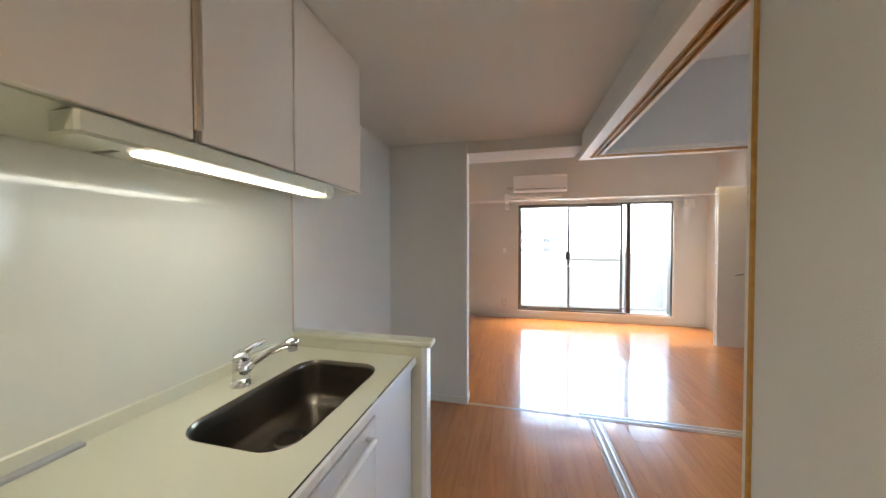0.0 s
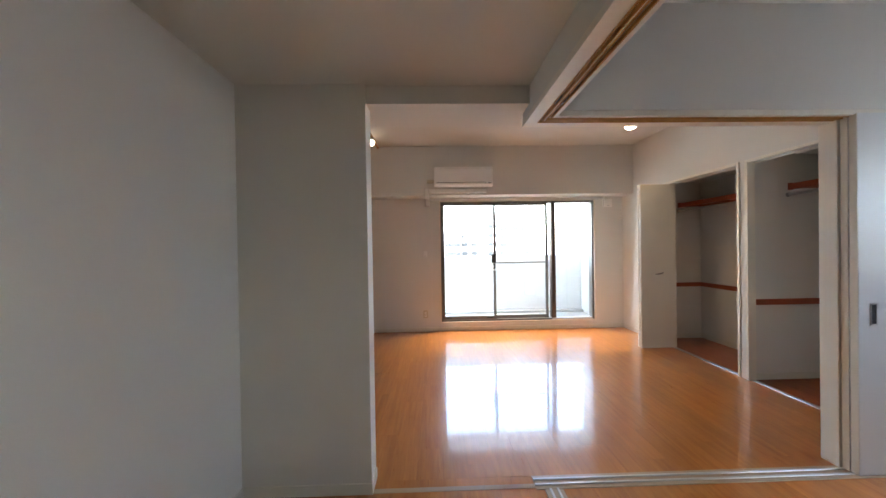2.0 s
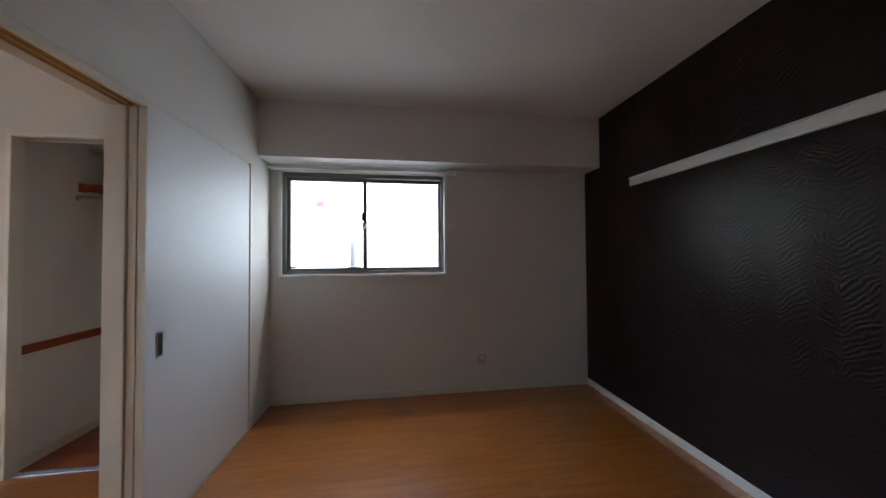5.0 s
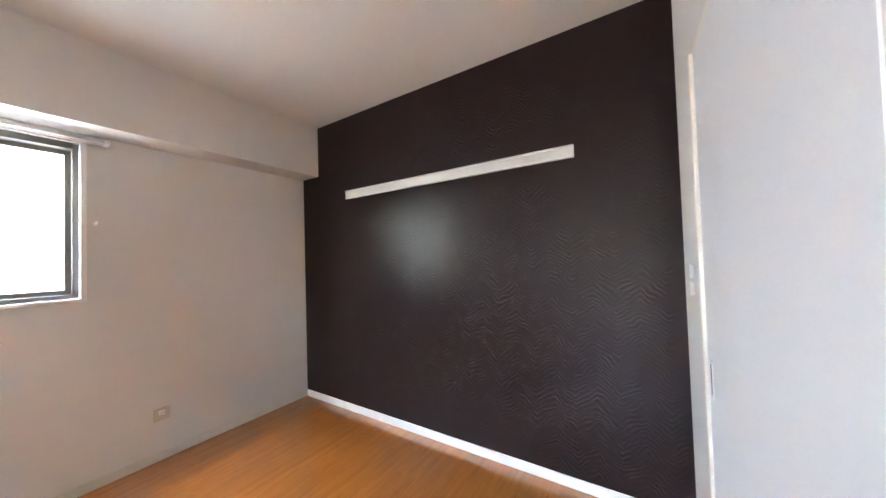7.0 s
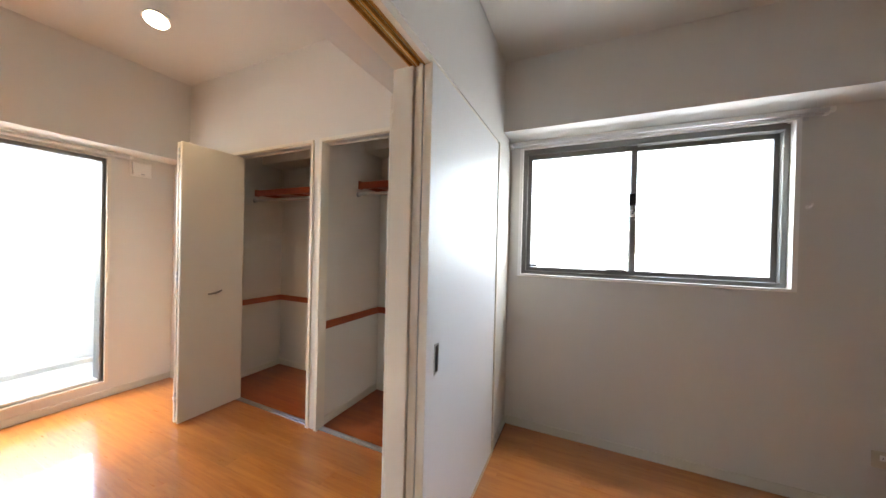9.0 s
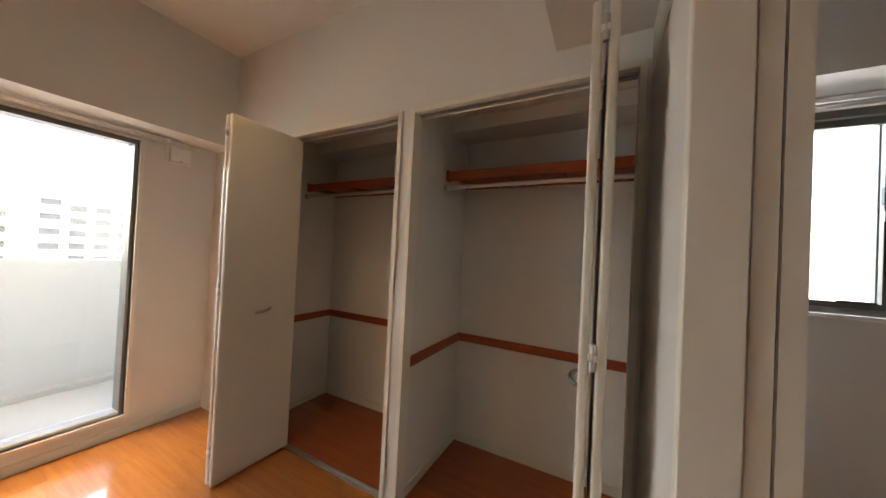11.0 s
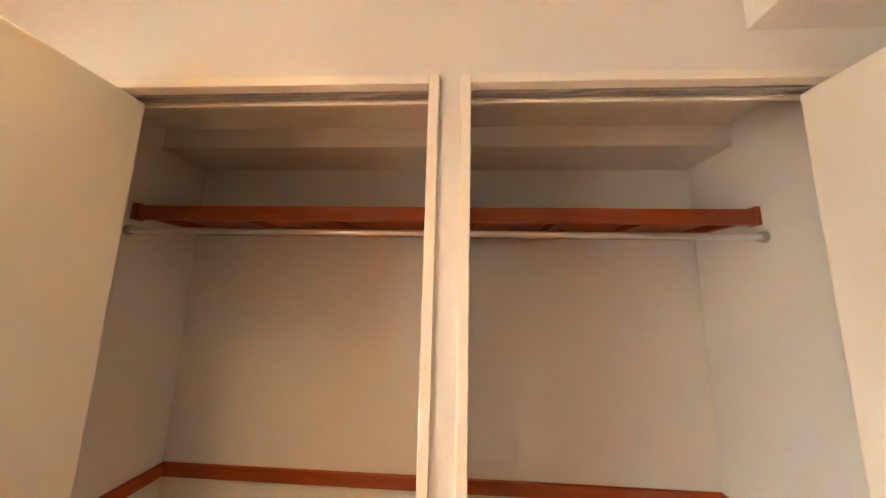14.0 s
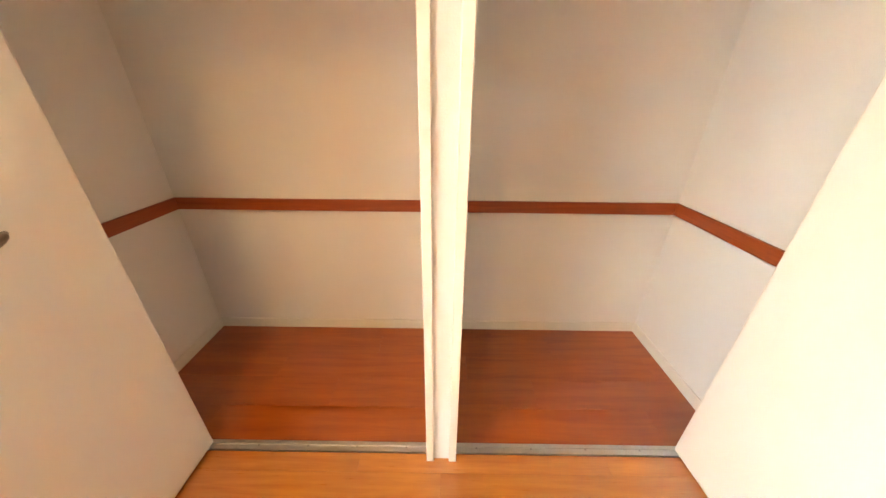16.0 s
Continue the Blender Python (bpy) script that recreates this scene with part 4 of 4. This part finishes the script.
down = empty("kitchen_downlight", "round recessed kitchen ceiling light, switched on", "ceiling light")
part("rim", rod((-0.75, -3.1, ZK - 0.008), (-0.75, -3.1, ZK), 0.075, seg=32), M_PLASTIC, down)
part("bulb", rod((-0.75, -3.1, ZK - 0.013), (-0.75, -3.1, ZK - 0.008), 0.058, seg=32), M_BULB, down, "glowing warm lens")

# ---- outdoors ----
setting("ground", box(-1500, 1500, -1500, 1500, -18.4, -18.0), M_CITY, "pale paved city ground far below", "ground")
setting("facade_below", box(XL - 8, XE + 0.18, YK - 6, YW + 0.17, -18, -0.21), M_PARAPET, "white painted facade of the building below", "facade")
setting("balcony_floor", box(XL - 1.4, 2.56, YW + 0.18, 4.5, -0.25, -0.03), M_CONC, "grey concrete balcony floor", "balcony")
setting("parapet", box(XL - 1.4, 2.56, 4.5, 4.62, -0.25, 1.115, 0.006), M_PARAPET, "white painted balcony parapet", "parapet")
# slab out of view, added to keep sky light off the parapet
setting("balcony_above", box(XL - 1.4, 2.56, YW + 0.18, 4.62, 2.5, 2.68), M_PARAPET, "unseen white slab added over the balcony to shade the parapet", "balcony")
setting("parapet_kerb", box(XL - 1.4, 2.42, 4.40, 4.5, -0.03, 0.02, 0.005), M_CONC, "low grey kerb along the parapet", "kerb")
setting("balcony_end", box(2.42, 2.56, YW + 0.18, 4.5, -0.03, 2.5), M_PARAPET, "white painted full-height balcony end wall", "parapet")


def apartment_block(x, y, w, d, storeys, turn, label, bays, balconies=True, fill=0.33):
    root = empty("apartment_building", label, "building", "distant buildings", at=pose(x, y, -18, 0, 0, turn))
    hgt = storeys * 3.0
    part("wall", box(-w / 2, w / 2, 0, d, 0, hgt), M_FACADE, root)
    part("roof", box(-w / 2 - 0.3, w / 2 + 0.3, -0.3, d + 0.3, hgt, hgt + 0.9), M_PARAPET, root)
    bw = w / max(bays, 1)
    for s in range(max(0, storeys - 8), storeys):
        z = s * 3.0
        if balconies:
            part("balcony", box(-w / 2 + 0.4, w / 2 - 0.4, -1.3, -0.002, z + 0.0, z + 1.15), M_PARAPET, root)
        for b in range(bays):
            u = -w / 2 + bw * (b + 0.5)
            part("window", box(u - bw * fill, u + bw * fill, -0.06, -0.004, z + (1.16 if balconies else 0.9), z + 2.5), M_PANE, root)
    return root


apartment_block(-14, 100, 44, 14, 8, 0, "pale apartment building with long balconies, far off", 8, True, 0.47)
apartment_block(11.5, 106, 6.5, 12, 8, 0, "narrow pale apartment building, far off", 2)
apartment_block(18.6, 100, 4.2, 10, 10, 0, "slim apartment tower with dark glazing, far off", 1)
apartment_block(29, 112, 12, 12, 9, -4, "pale apartment building with few windows, far off", 3, False)
stair = apartment_block(80, 3.3, 12, 14, 9, -90, "white tower with one column of small windows", 0, False)
for k in range(6):
    part("window", box(-0.25, 0.25, -0.06, -0.004, 17.0 + 1.45 * k, 17.25 + 1.45 * k), M_PANE, stair)
signed = apartment_block(84, 24, 24, 14, 11, -90, "white building with a pink sign board", 0, False)
part("sign_board", box(3.6, 5.3, -0.45, -0.305, 32.3, 33.9), M_PINK, signed, "plain pink sign board")
apartment_block(90, -16, 18, 12, 6, -90, "low white building, far off", 0, False)

# ---- floor planks ----
PW, PL, T = 0.1515, 0.909, 0.004
plank_data = {}


def plank_mesh(w, l, mat):
    key = (round(w, 3), round(l, 3), mat.name)
    if key not in plank_data:
        b = bmesh.new()
        c = 0.0002
        lo = [b.verts.new((x, y, -T)) for x, y in ((0.0003, 0.0003), (w - 0.0003, 0.0003), (w - 0.0003, l - 0.0003), (0.0003, l - 0.0003))]
        me_ = [b.verts.new((x, y, -0.0006)) for x, y in ((0.0003, 0.0003), (w - 0.0003, 0.0003), (w - 0.0003, l - 0.0003), (0.0003, l - 0.0003))]
        hi = [b.verts.new((x, y, 0)) for x, y in ((c, c), (w - c, c), (w - c, l - c), (c, l - c))]
        for i in range(4):
            j = (i + 1) % 4
            b.faces.new((lo[i], lo[j], me_[j], me_[i]))
            b.faces.new((me_[i], me_[j], hi[j], hi[i]))
        b.faces.new(hi)
        me = bpy.data.meshes.new("plank")
        b.to_mesh(me)
        b.free()
        me.materials.append(mat)
        plank_data[key] = me
    return plank_data[key]


def lay(x0, x1, y0, y1, shift, mat=M_PLANK):
    """Planks along y from x0 to x1, with staggered end joints."""
    rng = random.Random(int(shift * 1000) + 5)
    x, row = x0, 0
    while x < x1 - 0.004:
        w = min(PW, x1 - x)
        y = y0 - PL * ((shift + 0.5 * (row % 2) + 0.17 * (row // 2)) % 1.0)
        while y < y1 - 0.002:
            a, b = max(y, y0), min(y + PL, y1)
            if b - a > 0.004:
                ob = new("plank", plank_mesh(w, b - a, mat))
                ob.parent = floor
                ob.location = (x, a, rng.uniform(-0.0001, 0.0001))
            y += PL
        x += PW
        row += 1


lay(XL, XC + 0.015, 0.087, YW, 0.2)
lay(XL, 0.043, YK + 0.1, 0.0, 0.6)
lay(-0.881, 0.0, 0.031, 0.087, 0.1)
lay(0.144, XE, YD, -0.013, 0.4)
lay(XC + 0.056, XE, CY0, CY1, 0.75, M_PLANKC)   # the closet's shade is in the plank colour
